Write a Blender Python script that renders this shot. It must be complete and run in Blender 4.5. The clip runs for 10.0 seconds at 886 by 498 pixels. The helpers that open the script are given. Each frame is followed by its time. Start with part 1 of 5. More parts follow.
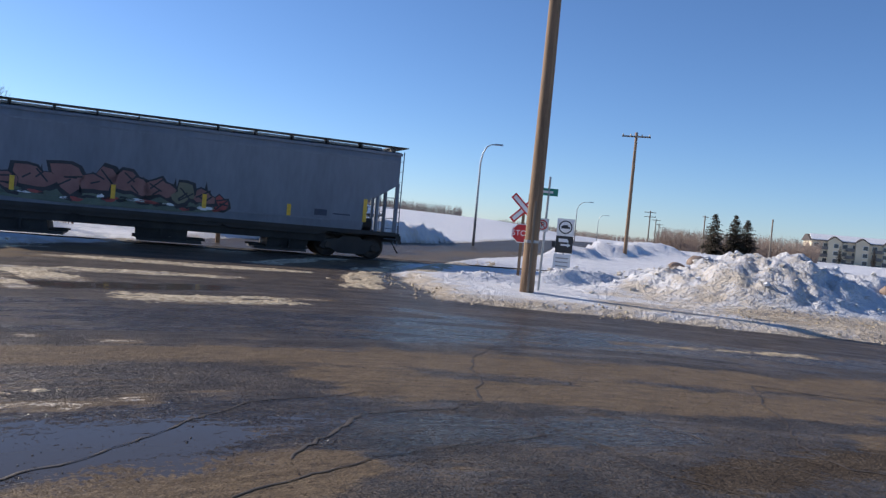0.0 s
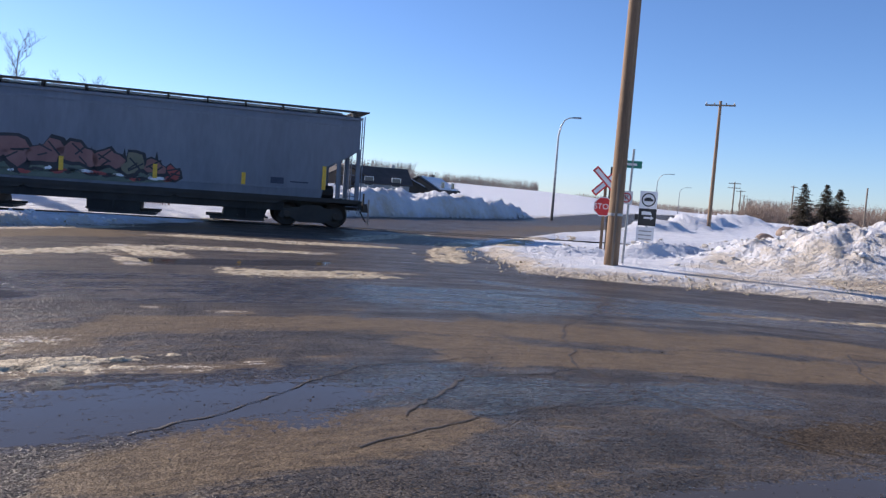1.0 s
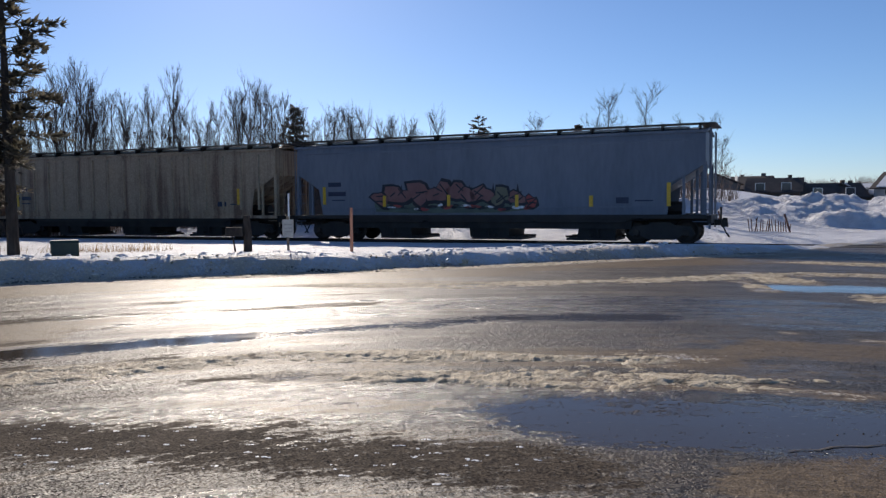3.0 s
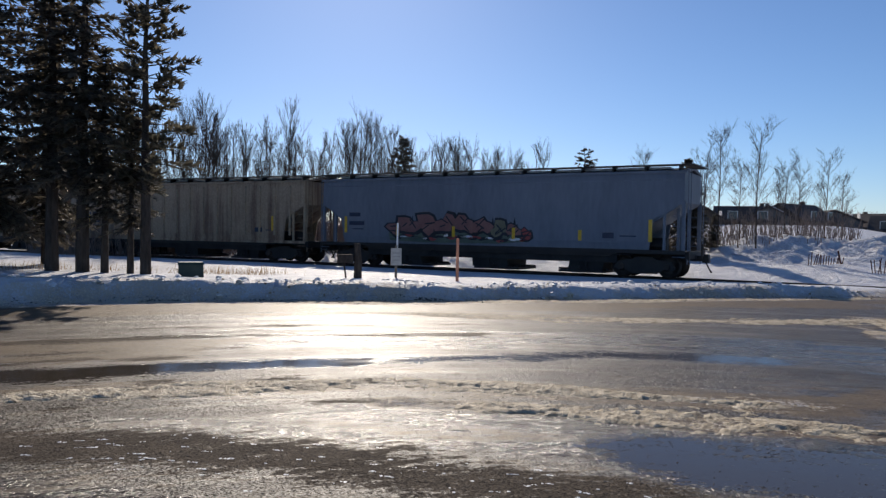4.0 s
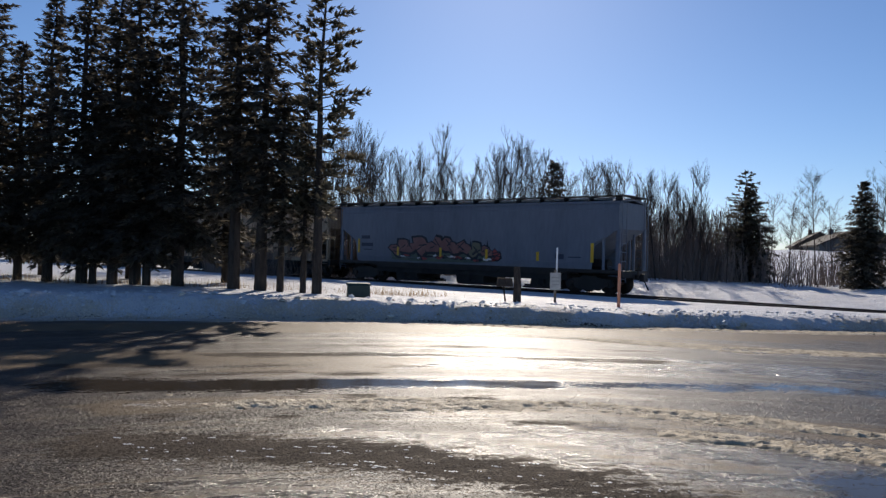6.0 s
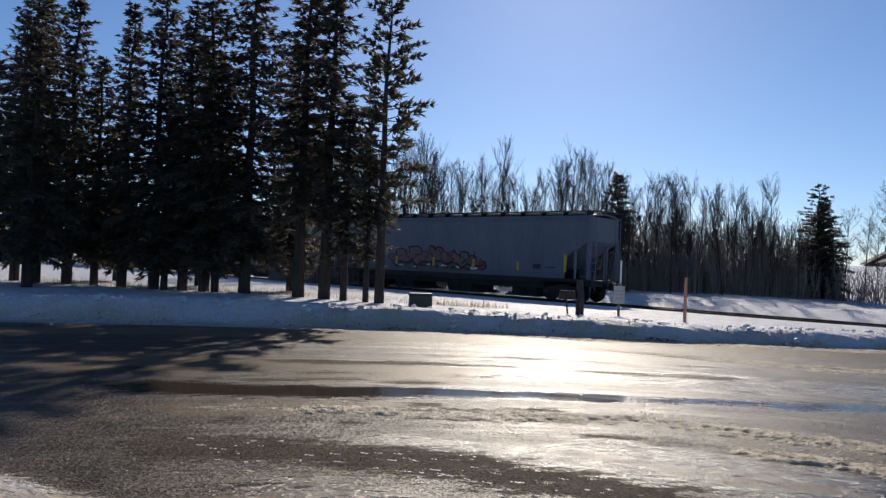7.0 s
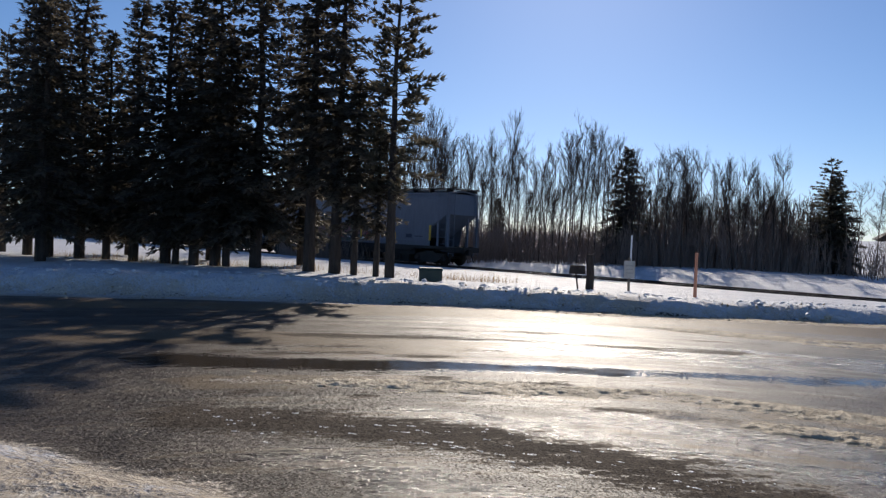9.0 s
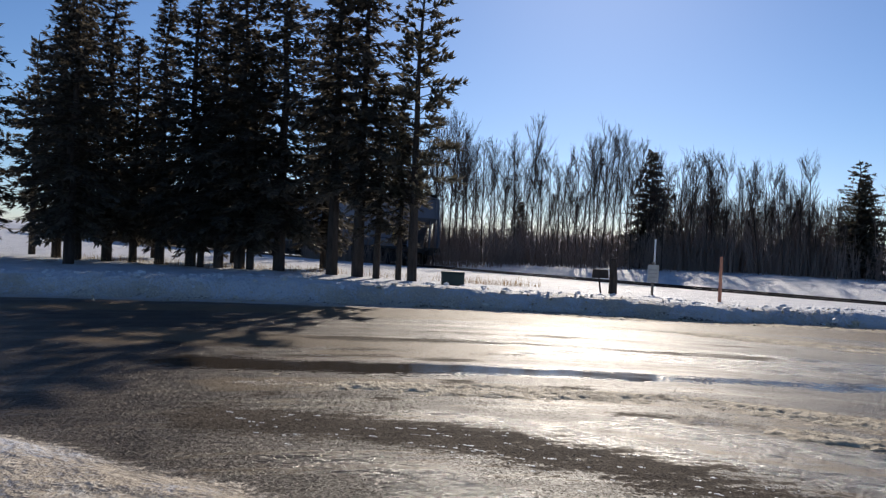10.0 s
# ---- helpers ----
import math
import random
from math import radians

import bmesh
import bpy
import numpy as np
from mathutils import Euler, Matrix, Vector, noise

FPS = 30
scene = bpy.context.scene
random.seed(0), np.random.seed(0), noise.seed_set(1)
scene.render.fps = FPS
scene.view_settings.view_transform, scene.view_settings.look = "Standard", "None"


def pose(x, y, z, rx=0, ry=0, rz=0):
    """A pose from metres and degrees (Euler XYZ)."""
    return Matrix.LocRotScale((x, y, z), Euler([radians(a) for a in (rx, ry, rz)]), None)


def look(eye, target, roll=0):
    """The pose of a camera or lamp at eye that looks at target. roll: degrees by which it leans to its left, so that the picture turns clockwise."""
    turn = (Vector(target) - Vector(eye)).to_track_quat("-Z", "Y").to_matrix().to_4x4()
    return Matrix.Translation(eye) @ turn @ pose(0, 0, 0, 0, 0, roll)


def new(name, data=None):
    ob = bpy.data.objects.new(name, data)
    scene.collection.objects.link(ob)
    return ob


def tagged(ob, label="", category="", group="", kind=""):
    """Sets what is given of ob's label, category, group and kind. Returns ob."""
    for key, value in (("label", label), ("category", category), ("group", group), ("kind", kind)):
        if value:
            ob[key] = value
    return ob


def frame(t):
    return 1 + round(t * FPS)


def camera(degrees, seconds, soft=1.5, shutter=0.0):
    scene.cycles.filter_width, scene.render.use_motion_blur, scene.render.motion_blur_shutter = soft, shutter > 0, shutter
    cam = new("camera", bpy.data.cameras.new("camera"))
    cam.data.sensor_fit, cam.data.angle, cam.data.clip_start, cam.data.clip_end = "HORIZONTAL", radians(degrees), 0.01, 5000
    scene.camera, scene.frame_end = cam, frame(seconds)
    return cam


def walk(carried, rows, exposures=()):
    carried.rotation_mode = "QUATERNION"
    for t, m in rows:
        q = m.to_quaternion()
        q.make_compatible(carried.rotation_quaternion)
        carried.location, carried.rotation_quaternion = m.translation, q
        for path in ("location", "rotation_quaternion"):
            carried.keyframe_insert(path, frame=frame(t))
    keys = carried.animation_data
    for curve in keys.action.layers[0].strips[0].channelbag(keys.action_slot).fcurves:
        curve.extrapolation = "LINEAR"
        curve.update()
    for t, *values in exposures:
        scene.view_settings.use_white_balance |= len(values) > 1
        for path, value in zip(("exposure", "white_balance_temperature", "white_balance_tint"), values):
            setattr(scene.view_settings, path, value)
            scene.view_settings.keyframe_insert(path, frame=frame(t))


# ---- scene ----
# ---------------------------------------------------------------- camera
cam = camera(59.84, 10.0, soft=1.35)
# seconds, x, y, z, yaw, pitch, roll
PATH = [
    (0.0, 0.000, -0.000, 1.699, 0.04, -1.93, -5.20),
    (0.5, -0.122, -0.218, 1.647, -4.20, -4.78, -3.14),
    (1.0, -0.183, -0.345, 1.663, 5.67, -4.16, -4.13),
    (1.5, -0.121, -0.416, 1.679, 21.34, -1.82, -4.05),
    (2.0, -0.132, -0.517, 1.706, 32.30, -1.29, -2.69),
    (2.5, -0.191, -0.707, 1.665, 41.48, -3.06, 0.46),
    (3.0, -0.235, -0.771, 1.661, 49.06, -3.44, 0.51),
    (3.2, -0.213, -0.741, 1.673, 50.34, -2.45, -0.32),
    (4.3, -0.018, -1.272, 1.757, 58.34, -2.00, -1.21),
    (4.5, -0.020, -1.357, 1.752, 58.93, -2.65, -1.70),
    (5.0, -0.122, -1.435, 1.746, 60.43, -1.14, -2.87),
    (5.5, -0.215, -1.552, 1.763, 66.21, 0.43, -2.28),
    (5.7, -0.196, -1.641, 1.758, 66.69, 0.29, -1.69),
    (6.8, -0.102, -1.829, 1.709, 70.06, 0.92, -2.40),
    (7.0, -0.170, -1.813, 1.718, 71.52, 0.98, -2.27),
    (7.5, -0.171, -1.831, 1.720, 71.43, 1.75, -0.84),
    (8.0, -0.192, -1.833, 1.710, 71.29, 0.28, -1.10),
    (8.5, -0.196, -1.833, 1.712, 71.74, -1.23, -1.87),
    (9.0, -0.155, -1.854, 1.717, 72.20, -0.93, -2.32),
    (9.5, -0.183, -1.830, 1.709, 72.57, -0.42, -2.19),
    (10.0, -0.132, -1.843, 1.718, 73.90, -0.73, -2.41),
]
walk(cam, [(t, pose(x, y, z, 90 + p, r, a)) for t, x, y, z, a, p, r in PATH],
     exposures=[(0.0, 0.25, 5800, 14), (0.6, 0.34, 5800, 15), (1.0, 0.46, 5800, 18), (1.5, 0.56, 5800, 21), (2.0, 0.1, 5900, 17), (2.5, -0.1, 5950, 15), (4.5, -0.26, 6000, 13), (10.0, -0.28, 5950, 13)])

# ---------------------------------------------------------------- light
SUN_AZ, SUN_EL = 63.2, 25.0   # degrees to the left of +y, degrees up
sun_dir = Vector((-math.sin(radians(SUN_AZ)) * math.cos(radians(SUN_EL)), math.cos(radians(SUN_AZ)) * math.cos(radians(SUN_EL)), math.sin(radians(SUN_EL))))
world = bpy.data.worlds.new("sky_world")
scene.world = world
world.use_nodes = True
wn = world.node_tree
sky = wn.nodes.new("ShaderNodeTexSky")
sky.sky_type = "NISHITA"
sky.sun_disc = False
sky.sun_elevation = radians(SUN_EL)
sky.sun_rotation = radians(-SUN_AZ)
sky.altitude = 700
sky.air_density, sky.dust_density, sky.ozone_density = 0.9, 0.28, 4.8
wn.links.new(sky.outputs[0], wn.nodes["Background"].inputs[0])
wn.nodes["Background"].inputs[1].default_value = 0.103
sun = new("sun", bpy.data.lights.new("sun", "SUN"))
sun.data.energy, sun.data.angle, sun.data.color = 5.5, radians(0.55), (1.0, 0.86, 0.66)
sun.matrix_world = look((0, 0, 60), Vector((0, 0, 60)) - sun_dir)


# ---------------------------------------------------------------- materials
def nodes_of(name, rough=0.6, metal=0.0):
    m = bpy.data.materials.new(name)
    m.use_nodes = True
    nt = m.node_tree
    b = nt.nodes["Principled BSDF"]
    b.inputs["Roughness"].default_value = rough
    b.inputs["Metallic"].default_value = metal
    return m, nt, b


def n_noise(nt, scale, detail=4.0, coord=None, stretch=None, rough=0.55):
    n = nt.nodes.new("ShaderNodeTexNoise")
    n.inputs["Scale"].default_value = scale
    n.inputs["Detail"].default_value = detail
    n.inputs["Roughness"].default_value = rough
    tc = nt.nodes.new("ShaderNodeTexCoord")
    src = tc.outputs["Object"] if coord is None else coord
    if stretch:
        mp = nt.nodes.new("ShaderNodeMapping")
        mp.inputs["Scale"].default_value = stretch
        nt.links.new(src, mp.inputs[0])
        src = mp.outputs[0]
    nt.links.new(src, n.inputs["Vector"])
    return n.outputs["Fac"]


def n_ramp(nt, fac, stops):
    r = nt.nodes.new("ShaderNodeValToRGB")
    el = r.color_ramp.elements
    while len(el) < len(stops):
        el.new(0.5)
    for e, (p, c) in zip(el, stops):
        e.position = p
        e.color = (*c, 1) if len(c) == 3 else c
    nt.links.new(fac, r.inputs[0])
    return r.outputs["Color"]


def n_math(nt, op, a, b, clamp=False):
    n = nt.nodes.new("ShaderNodeMath")
    n.operation = op
    n.use_clamp = clamp
    for i, v in enumerate((a, b)):
        if isinstance(v, (int, float)):
            n.inputs[i].default_value = v
        else:
            nt.links.new(v, n.inputs[i])
    return n.outputs[0]


def n_mix(nt, fac, a, b):
    n = nt.nodes.new("ShaderNodeMix")
    n.data_type = "RGBA"
    if isinstance(fac, (int, float)):
        n.inputs[0].default_value = fac
    else:
        nt.links.new(fac, n.inputs[0])
    for s, v in ((6, a), (7, b)):
        if isinstance(v, tuple):
            n.inputs[s].default_value = (*v, 1)
        else:
            nt.links.new(v, n.inputs[s])
    return n.outputs[2]


def n_fmix(nt, fac, a, b):
    n = nt.nodes.new("ShaderNodeMix")
    n.data_type = "FLOAT"
    nt.links.new(fac, n.inputs[0])
    for s, v in ((2, a), (3, b)):
        if isinstance(v, (int, float)):
            n.inputs[s].default_value = v
        else:
            nt.links.new(v, n.inputs[s])
    return n.outputs[0]


def n_step(nt, v, lo, hi):
    n = nt.nodes.new("ShaderNodeMapRange")
    n.interpolation_type = "SMOOTHSTEP"
    nt.links.new(v, n.inputs[0])
    n.inputs[1].default_value, n.inputs[2].default_value = lo, hi
    return n.outputs[0]


def n_bump(nt, b, height, strength, dist):
    n = nt.nodes.new("ShaderNodeBump")
    if isinstance(dist, (int, float)):
        n.inputs["Distance"].default_value = dist
    else:
        nt.links.new(dist, n.inputs["Distance"])
    if isinstance(strength, (int, float)):
        n.inputs["Strength"].default_value = strength
    else:
        nt.links.new(strength, n.inputs["Strength"])
    nt.links.new(height, n.inputs["Height"])
    nt.links.new(n.outputs[0], b.inputs["Normal"])


def plain(name, c0, c1, rough=0.6, scale=3.0, metal=0.0, bump=0.0, stretch=None, fine=40.0, spec=None):
    """Two tones mixed by coarse and fine noise, with a little relief."""
    m, nt, b = nodes_of(name, rough, metal)
    big, small = n_noise(nt, scale, 5, stretch=stretch), n_noise(nt, fine, 3, stretch=stretch)
    f = n_math(nt, "ADD", n_math(nt, "MULTIPLY", big, 0.65), n_math(nt, "MULTIPLY", small, 0.35))
    col = n_ramp(nt, f, [(0.34, c0), (0.66, c1)])
    nt.links.new(col, b.inputs["Base Color"])
    if bump:
        n_bump(nt, b, small, 0.6, bump)
    if spec is not None:
        b.inputs["Specular IOR Level"].default_value = spec
    return m


def ground_material():
    m, nt, b = nodes_of("snow_and_asphalt")

    def attr(name):
        a = nt.nodes.new("ShaderNodeAttribute")
        a.attribute_name = name
        return a.outputs["Fac"]
    uv = nt.nodes.new("ShaderNodeAttribute")
    uv.attribute_name = "lane"
    lane = uv.outputs["Vector"]
    snow0, sand0, wet0, dirt0, pud0, dry0 = attr("snow"), attr("sand"), attr("wet"), attr("dirt"), attr("puddle"), attr("dry")
    streak = n_step(nt, n_noise(nt, 1.0, 7, coord=lane, stretch=(2.6, 0.32, 1), rough=0.66), 0.30, 0.70)
    streak_fine = n_step(nt, n_noise(nt, 1.0, 6, coord=lane, stretch=(11.0, 2.0, 1), rough=0.68), 0.28, 0.72)
    mid = n_step(nt, n_noise(nt, 1.5, 6, rough=0.6), 0.28, 0.72)
    fine = n_step(nt, n_noise(nt, 20.0, 5, rough=0.65), 0.28, 0.72)
    vor = nt.nodes.new("ShaderNodeTexVoronoi")
    vor.inputs["Scale"].default_value = 85.0
    vtc = nt.nodes.new("ShaderNodeTexCoord")
    nt.links.new(vtc.outputs["Object"], vor.inputs["Vector"])
    stone = vor.outputs["Distance"]
    stone_tone = nt.nodes.new("ShaderNodeSeparateColor")
    nt.links.new(vor.outputs["Color"], stone_tone.inputs[0])
    grit = n_step(nt, n_noise(nt, 75.0, 3, rough=0.7), 0.3, 0.7)

    def edge(v, amount, lo, hi):
        j = n_math(nt, "MULTIPLY", n_math(nt, "SUBTRACT", n_math(nt, "ADD", n_math(nt, "MULTIPLY", fine, 0.5), n_math(nt, "MULTIPLY", streak_fine, 0.5)), 0.5), amount)
        return n_step(nt, n_math(nt, "ADD", v, j), lo, hi)
    snow = edge(snow0, 0.75, 0.42, 0.62)
    pud = edge(pud0, 0.85, 0.40, 0.62)
    sand = n_step(nt, n_math(nt, "ADD", sand0, n_math(nt, "MULTIPLY", n_math(nt, "SUBTRACT", n_math(nt, "ADD", n_math(nt, "MULTIPLY", streak, 0.65), n_math(nt, "MULTIPLY", streak_fine, 0.35)), 0.5), 1.1)), 0.2, 0.82)
    wet = n_step(nt, n_math(nt, "ADD", wet0, n_math(nt, "MULTIPLY", n_math(nt, "SUBTRACT", streak, 0.5), 0.9)), 0.25, 0.75)
    asphalt = n_ramp(nt, n_math(nt, "ADD", n_math(nt, "MULTIPLY", mid, 0.35), n_math(nt, "ADD", n_math(nt, "MULTIPLY", grit, 0.3), n_math(nt, "MULTIPLY", stone_tone.outputs[0], 0.35))), [(0.2, (0.027, 0.0215, 0.017)), (0.5, (0.056, 0.045, 0.035)), (0.85, (0.135, 0.108, 0.083))])
    asphalt = n_mix(nt, n_math(nt, "MULTIPLY", wet, 0.55), asphalt, (0.042, 0.034, 0.028))
    sandc = n_ramp(nt, n_math(nt, "ADD", n_math(nt, "MULTIPLY", streak_fine, 0.4), n_math(nt, "ADD", n_math(nt, "MULTIPLY", grit, 0.3), n_math(nt, "MULTIPLY", stone_tone.outputs[1], 0.3))), [(0.12, (0.060, 0.042, 0.023)), (0.5, (0.165, 0.117, 0.066)), (0.9, (0.36, 0.27, 0.165))])
    col = n_mix(nt, n_math(nt, "MULTIPLY", sand, 0.72), asphalt, sandc)
    dry = n_step(nt, n_math(nt, "ADD", dry0, n_math(nt, "MULTIPLY", n_math(nt, "SUBTRACT", n_math(nt, "ADD", n_math(nt, "MULTIPLY", streak_fine, 0.6), n_math(nt, "MULTIPLY", fine, 0.4)), 0.5), 1.7)), 0.30, 0.72)
    dryc = n_ramp(nt, n_math(nt, "ADD", n_math(nt, "MULTIPLY", stone_tone.outputs[2], 0.6), n_math(nt, "MULTIPLY", mid, 0.4)), [(0.15, (0.040, 0.031, 0.024)), (0.85, (0.105, 0.083, 0.062))])
    col = n_mix(nt, dry, col, dryc)
    col = n_mix(nt, pud, col, (0.062, 0.050, 0.038))
    snowc = n_ramp(nt, n_math(nt, "ADD", n_math(nt, "MULTIPLY", mid, 0.6), n_math(nt, "MULTIPLY", fine, 0.4)), [(0.1, (0.56, 0.57, 0.61)), (0.8, (0.77, 0.78, 0.81))])
    dirtc = n_ramp(nt, n_math(nt, "ADD", n_math(nt, "MULTIPLY", fine, 0.6), n_math(nt, "MULTIPLY", mid, 0.4)), [(0.1, (0.17, 0.13, 0.09)), (0.5, (0.42, 0.35, 0.26)), (0.9, (0.68, 0.62, 0.53))])
    dirt = n_step(nt, n_math(nt, "ADD", dirt0, n_math(nt, "MULTIPLY", n_math(nt, "SUBTRACT", n_math(nt, "ADD", n_math(nt, "MULTIPLY", mid, 0.5), n_math(nt, "MULTIPLY", fine, 0.5)), 0.5), 1.0)), 0.2, 0.8)
    col = n_mix(nt, snow, col, n_mix(nt, dirt, snowc, dirtc))
    nt.links.new(col, b.inputs["Base Color"])
    r = n_fmix(nt, wet, n_fmix(nt, streak_fine, 0.36, 0.5), n_fmix(nt, streak_fine, 0.17, 0.34))
    r = n_fmix(nt, n_math(nt, "MULTIPLY", sand, 0.8), r, 0.55)
    r = n_fmix(nt, dry, r, 0.85)
    r = n_fmix(nt, pud, r, n_fmix(nt, streak, 0.06, 0.2))
    r = n_fmix(nt, snow, r, 0.62)
    nt.links.new(r, b.inputs["Roughness"])
    sp = n_math(nt, "MULTIPLY", n_fmix(nt, wet, 0.15, 0.28), n_math(nt, "ADD", n_math(nt, "MULTIPLY", n_math(nt, "ADD", n_math(nt, "MULTIPLY", streak, 0.5), n_math(nt, "MULTIPLY", streak_fine, 0.5)), 1.25), 0.25))
    sp = n_fmix(nt, sand, sp, 0.10)
    sp = n_fmix(nt, dry, sp, 0.05)
    sp = n_fmix(nt, pud, sp, 0.26)
    nt.links.new(sp, b.inputs["Specular IOR Level"])
    nt.links.new(n_fmix(nt, pud, 1.45, 1.31), b.inputs["IOR"])
    h = n_math(nt, "ADD", n_math(nt, "MULTIPLY", grit, 0.25), n_math(nt, "ADD", n_math(nt, "MULTIPLY", stone, -0.4), n_math(nt, "ADD", n_math(nt, "MULTIPLY", fine, 0.5), n_math(nt, "MULTIPLY", streak_fine, 0.75))))
    lump = n_step(nt, n_noise(nt, 4.5, 5, rough=0.6), 0.3, 0.7)
    h = n_math(nt, "ADD", h, n_math(nt, "MULTIPLY", lump, 0.3))
    h = n_fmix(nt, snow, h, n_math(nt, "ADD", n_math(nt, "MULTIPLY", lump, 2.6), n_math(nt, "MULTIPLY", fine, 0.5)))
    s = n_fmix(nt, wet, 0.40, 0.34)
    s = n_fmix(nt, pud, s, 0.0)
    s = n_fmix(nt, snow, s, 0.6)
    n_bump(nt, b, h, s, n_fmix(nt, snow, 0.02, 0.05))
    # facets of the stones in the surface, each tilted its own way
    v2 = nt.nodes.new("ShaderNodeTexVoronoi")
    v2.inputs["Scale"].default_value = 80.0
    nt.links.new(vtc.outputs["Object"], v2.inputs["Vector"])
    geo = nt.nodes.new("ShaderNodeNewGeometry")

    def vmath(op, a, c):
        n = nt.nodes.new("ShaderNodeVectorMath")
        n.operation = op
        nt.links.new(a, n.inputs[0])
        if c is None:
            pass
        elif isinstance(c, tuple):
            n.inputs[1].default_value = c
        else:
            nt.links.new(c, n.inputs["Scale"] if op == "SCALE" else n.inputs[1])
        return n.outputs[0]
    tilt = vmath("SUBTRACT", v2.outputs["Color"], (0.5, 0.5, 0.5))
    amount = n_fmix(nt, pud, n_fmix(nt, snow, n_fmix(nt, sand, 0.8, 0.36), 0.12), 0.0)
    nrm = vmath("NORMALIZE", vmath("ADD", geo.outputs["Normal"], vmath("SCALE", tilt, amount)), None)
    bump = [n for n in nt.nodes if n.bl_idname == "ShaderNodeBump"][0]
    nt.links.new(nrm, bump.inputs["Normal"])
    return m


MAT_GROUND = ground_material()
MAT_GREY = plain("grey_car_paint", (0.128, 0.146, 0.184), (0.19, 0.213, 0.257), 0.55, 0.6, stretch=(1, 1, 0.25), fine=6.0)


def rusty_material():
    m, nt, b = nodes_of("weathered_beige_paint", 0.65)
    streak = n_noise(nt, 1.0, 6, stretch=(2.4, 2.4, 0.12), rough=0.6)
    big = n_noise(nt, 0.35, 4)
    fine = n_noise(nt, 14.0, 4)
    base = n_ramp(nt, fine, [(0.3, (0.34, 0.25, 0.16)), (0.7, (0.50, 0.385, 0.255))])
    rust = n_ramp(nt, fine, [(0.3, (0.14, 0.088, 0.058)), (0.7, (0.27, 0.165, 0.10))])
    f = n_step(nt, n_math(nt, "ADD", n_math(nt, "MULTIPLY", streak, 0.75), n_math(nt, "MULTIPLY", big, 0.35)), 0.50, 0.68)
    nt.links.new(n_mix(nt, f, base, rust), b.inputs["Base Color"])
    n_bump(nt, b, fine, 0.3, 0.01)
    return m


MAT_BEIGE = rusty_material()
MAT_BLACK = plain("sooty_black_steel", (0.012, 0.011, 0.011), (0.035, 0.030, 0.027), 0.6, 1.5, bump=0.004)
MAT_UNDER = plain("dusty_dark_grey_steel", (0.022, 0.022, 0.023), (0.055, 0.053, 0.050), 0.7, 1.2, bump=0.004, stretch=(1, 1, 0.4), spec=0.2)
MAT_WHEEL = plain("worn_wheel_steel", (0.020, 0.016, 0.014), (0.06, 0.045, 0.035), 0.5, 3.0, 0.4)
MAT_RAIL = plain("rail_steel", (0.022, 0.017, 0.015), (0.05, 0.038, 0.032), 0.5, 2.0, 0.3)
MAT_TIE = plain("creosoted_timber", (0.035, 0.027, 0.021), (0.085, 0.065, 0.05), 0.85, 3.0, bump=0.006, stretch=(6, 1, 1))
MAT_YELLOW = plain("yellow_reflector", (0.62, 0.36, 0.02), (0.82, 0.52, 0.04), 0.4, 8.0)
MAT_PINK = plain("salmon_spray_paint", (0.19, 0.085, 0.078), (0.29, 0.145, 0.125), 0.55, 2.2)
MAT_RED_SPRAY = plain("red_spray_paint", (0.27, 0.05, 0.045), (0.38, 0.08, 0.07), 0.55, 3.0)
MAT_GREEN_SPRAY = plain("green_spray_paint", (0.075, 0.10, 0.08), (0.13, 0.165, 0.12), 0.55, 1.6)
MAT_LIME_SPRAY = plain("lime_spray_paint", (0.14, 0.135, 0.085), (0.22, 0.20, 0.13), 0.55, 2.0)
MAT_DARK_SPRAY = plain("black_spray_paint", (0.012, 0.013, 0.018), (0.03, 0.03, 0.04), 0.5, 3.0)
MAT_STENCIL = plain("dark_blue_stencil_paint", (0.02, 0.03, 0.06), (0.04, 0.05, 0.09), 0.5, 4.0)
MAT_POLE = plain("weathered_pole_wood", (0.15, 0.095, 0.055), (0.31, 0.205, 0.125), 0.85, 1.2, bump=0.01, stretch=(8, 8, 0.5), fine=12)
MAT_POLE_GREY = plain("grey_pole_wood", (0.15, 0.12, 0.09), (0.27, 0.22, 0.17), 0.85, 1.2, bump=0.01, stretch=(8, 8, 0.5), fine=12)
MAT_STEEL = plain("galvanised_steel", (0.26, 0.27, 0.28), (0.42, 0.43, 0.44), 0.42, 4.0, 0.7)
MAT_SIGN_RED = plain("red_sign_sheeting", (0.50, 0.020, 0.022), (0.62, 0.035, 0.035), 0.4, 4.0)
MAT_SIGN_WHITE = plain("white_sign_sheeting", (0.72, 0.72, 0.72), (0.82, 0.82, 0.81), 0.45, 4.0)
MAT_SIGN_BLACK = plain("black_sign_sheeting", (0.012, 0.012, 0.013), (0.025, 0.025, 0.025), 0.45, 4.0)
MAT_SIGN_GREEN = plain("green_sign_sheeting", (0.010, 0.19, 0.12), (0.02, 0.26, 0.17), 0.4, 4.0)
MAT_SIGN_BACK = plain("bare_aluminium_sign_back", (0.28, 0.27, 0.25), (0.40, 0.39, 0.37), 0.5, 5.0, 0.5)
MAT_SIGN_OLD = plain("weathered_white_sign", (0.34, 0.32, 0.28), (0.52, 0.50, 0.46), 0.6, 5.0)
MAT_ORANGE = plain("orange_marker_plastic", (0.52, 0.20, 0.11), (0.66, 0.30, 0.18), 0.5, 5.0)
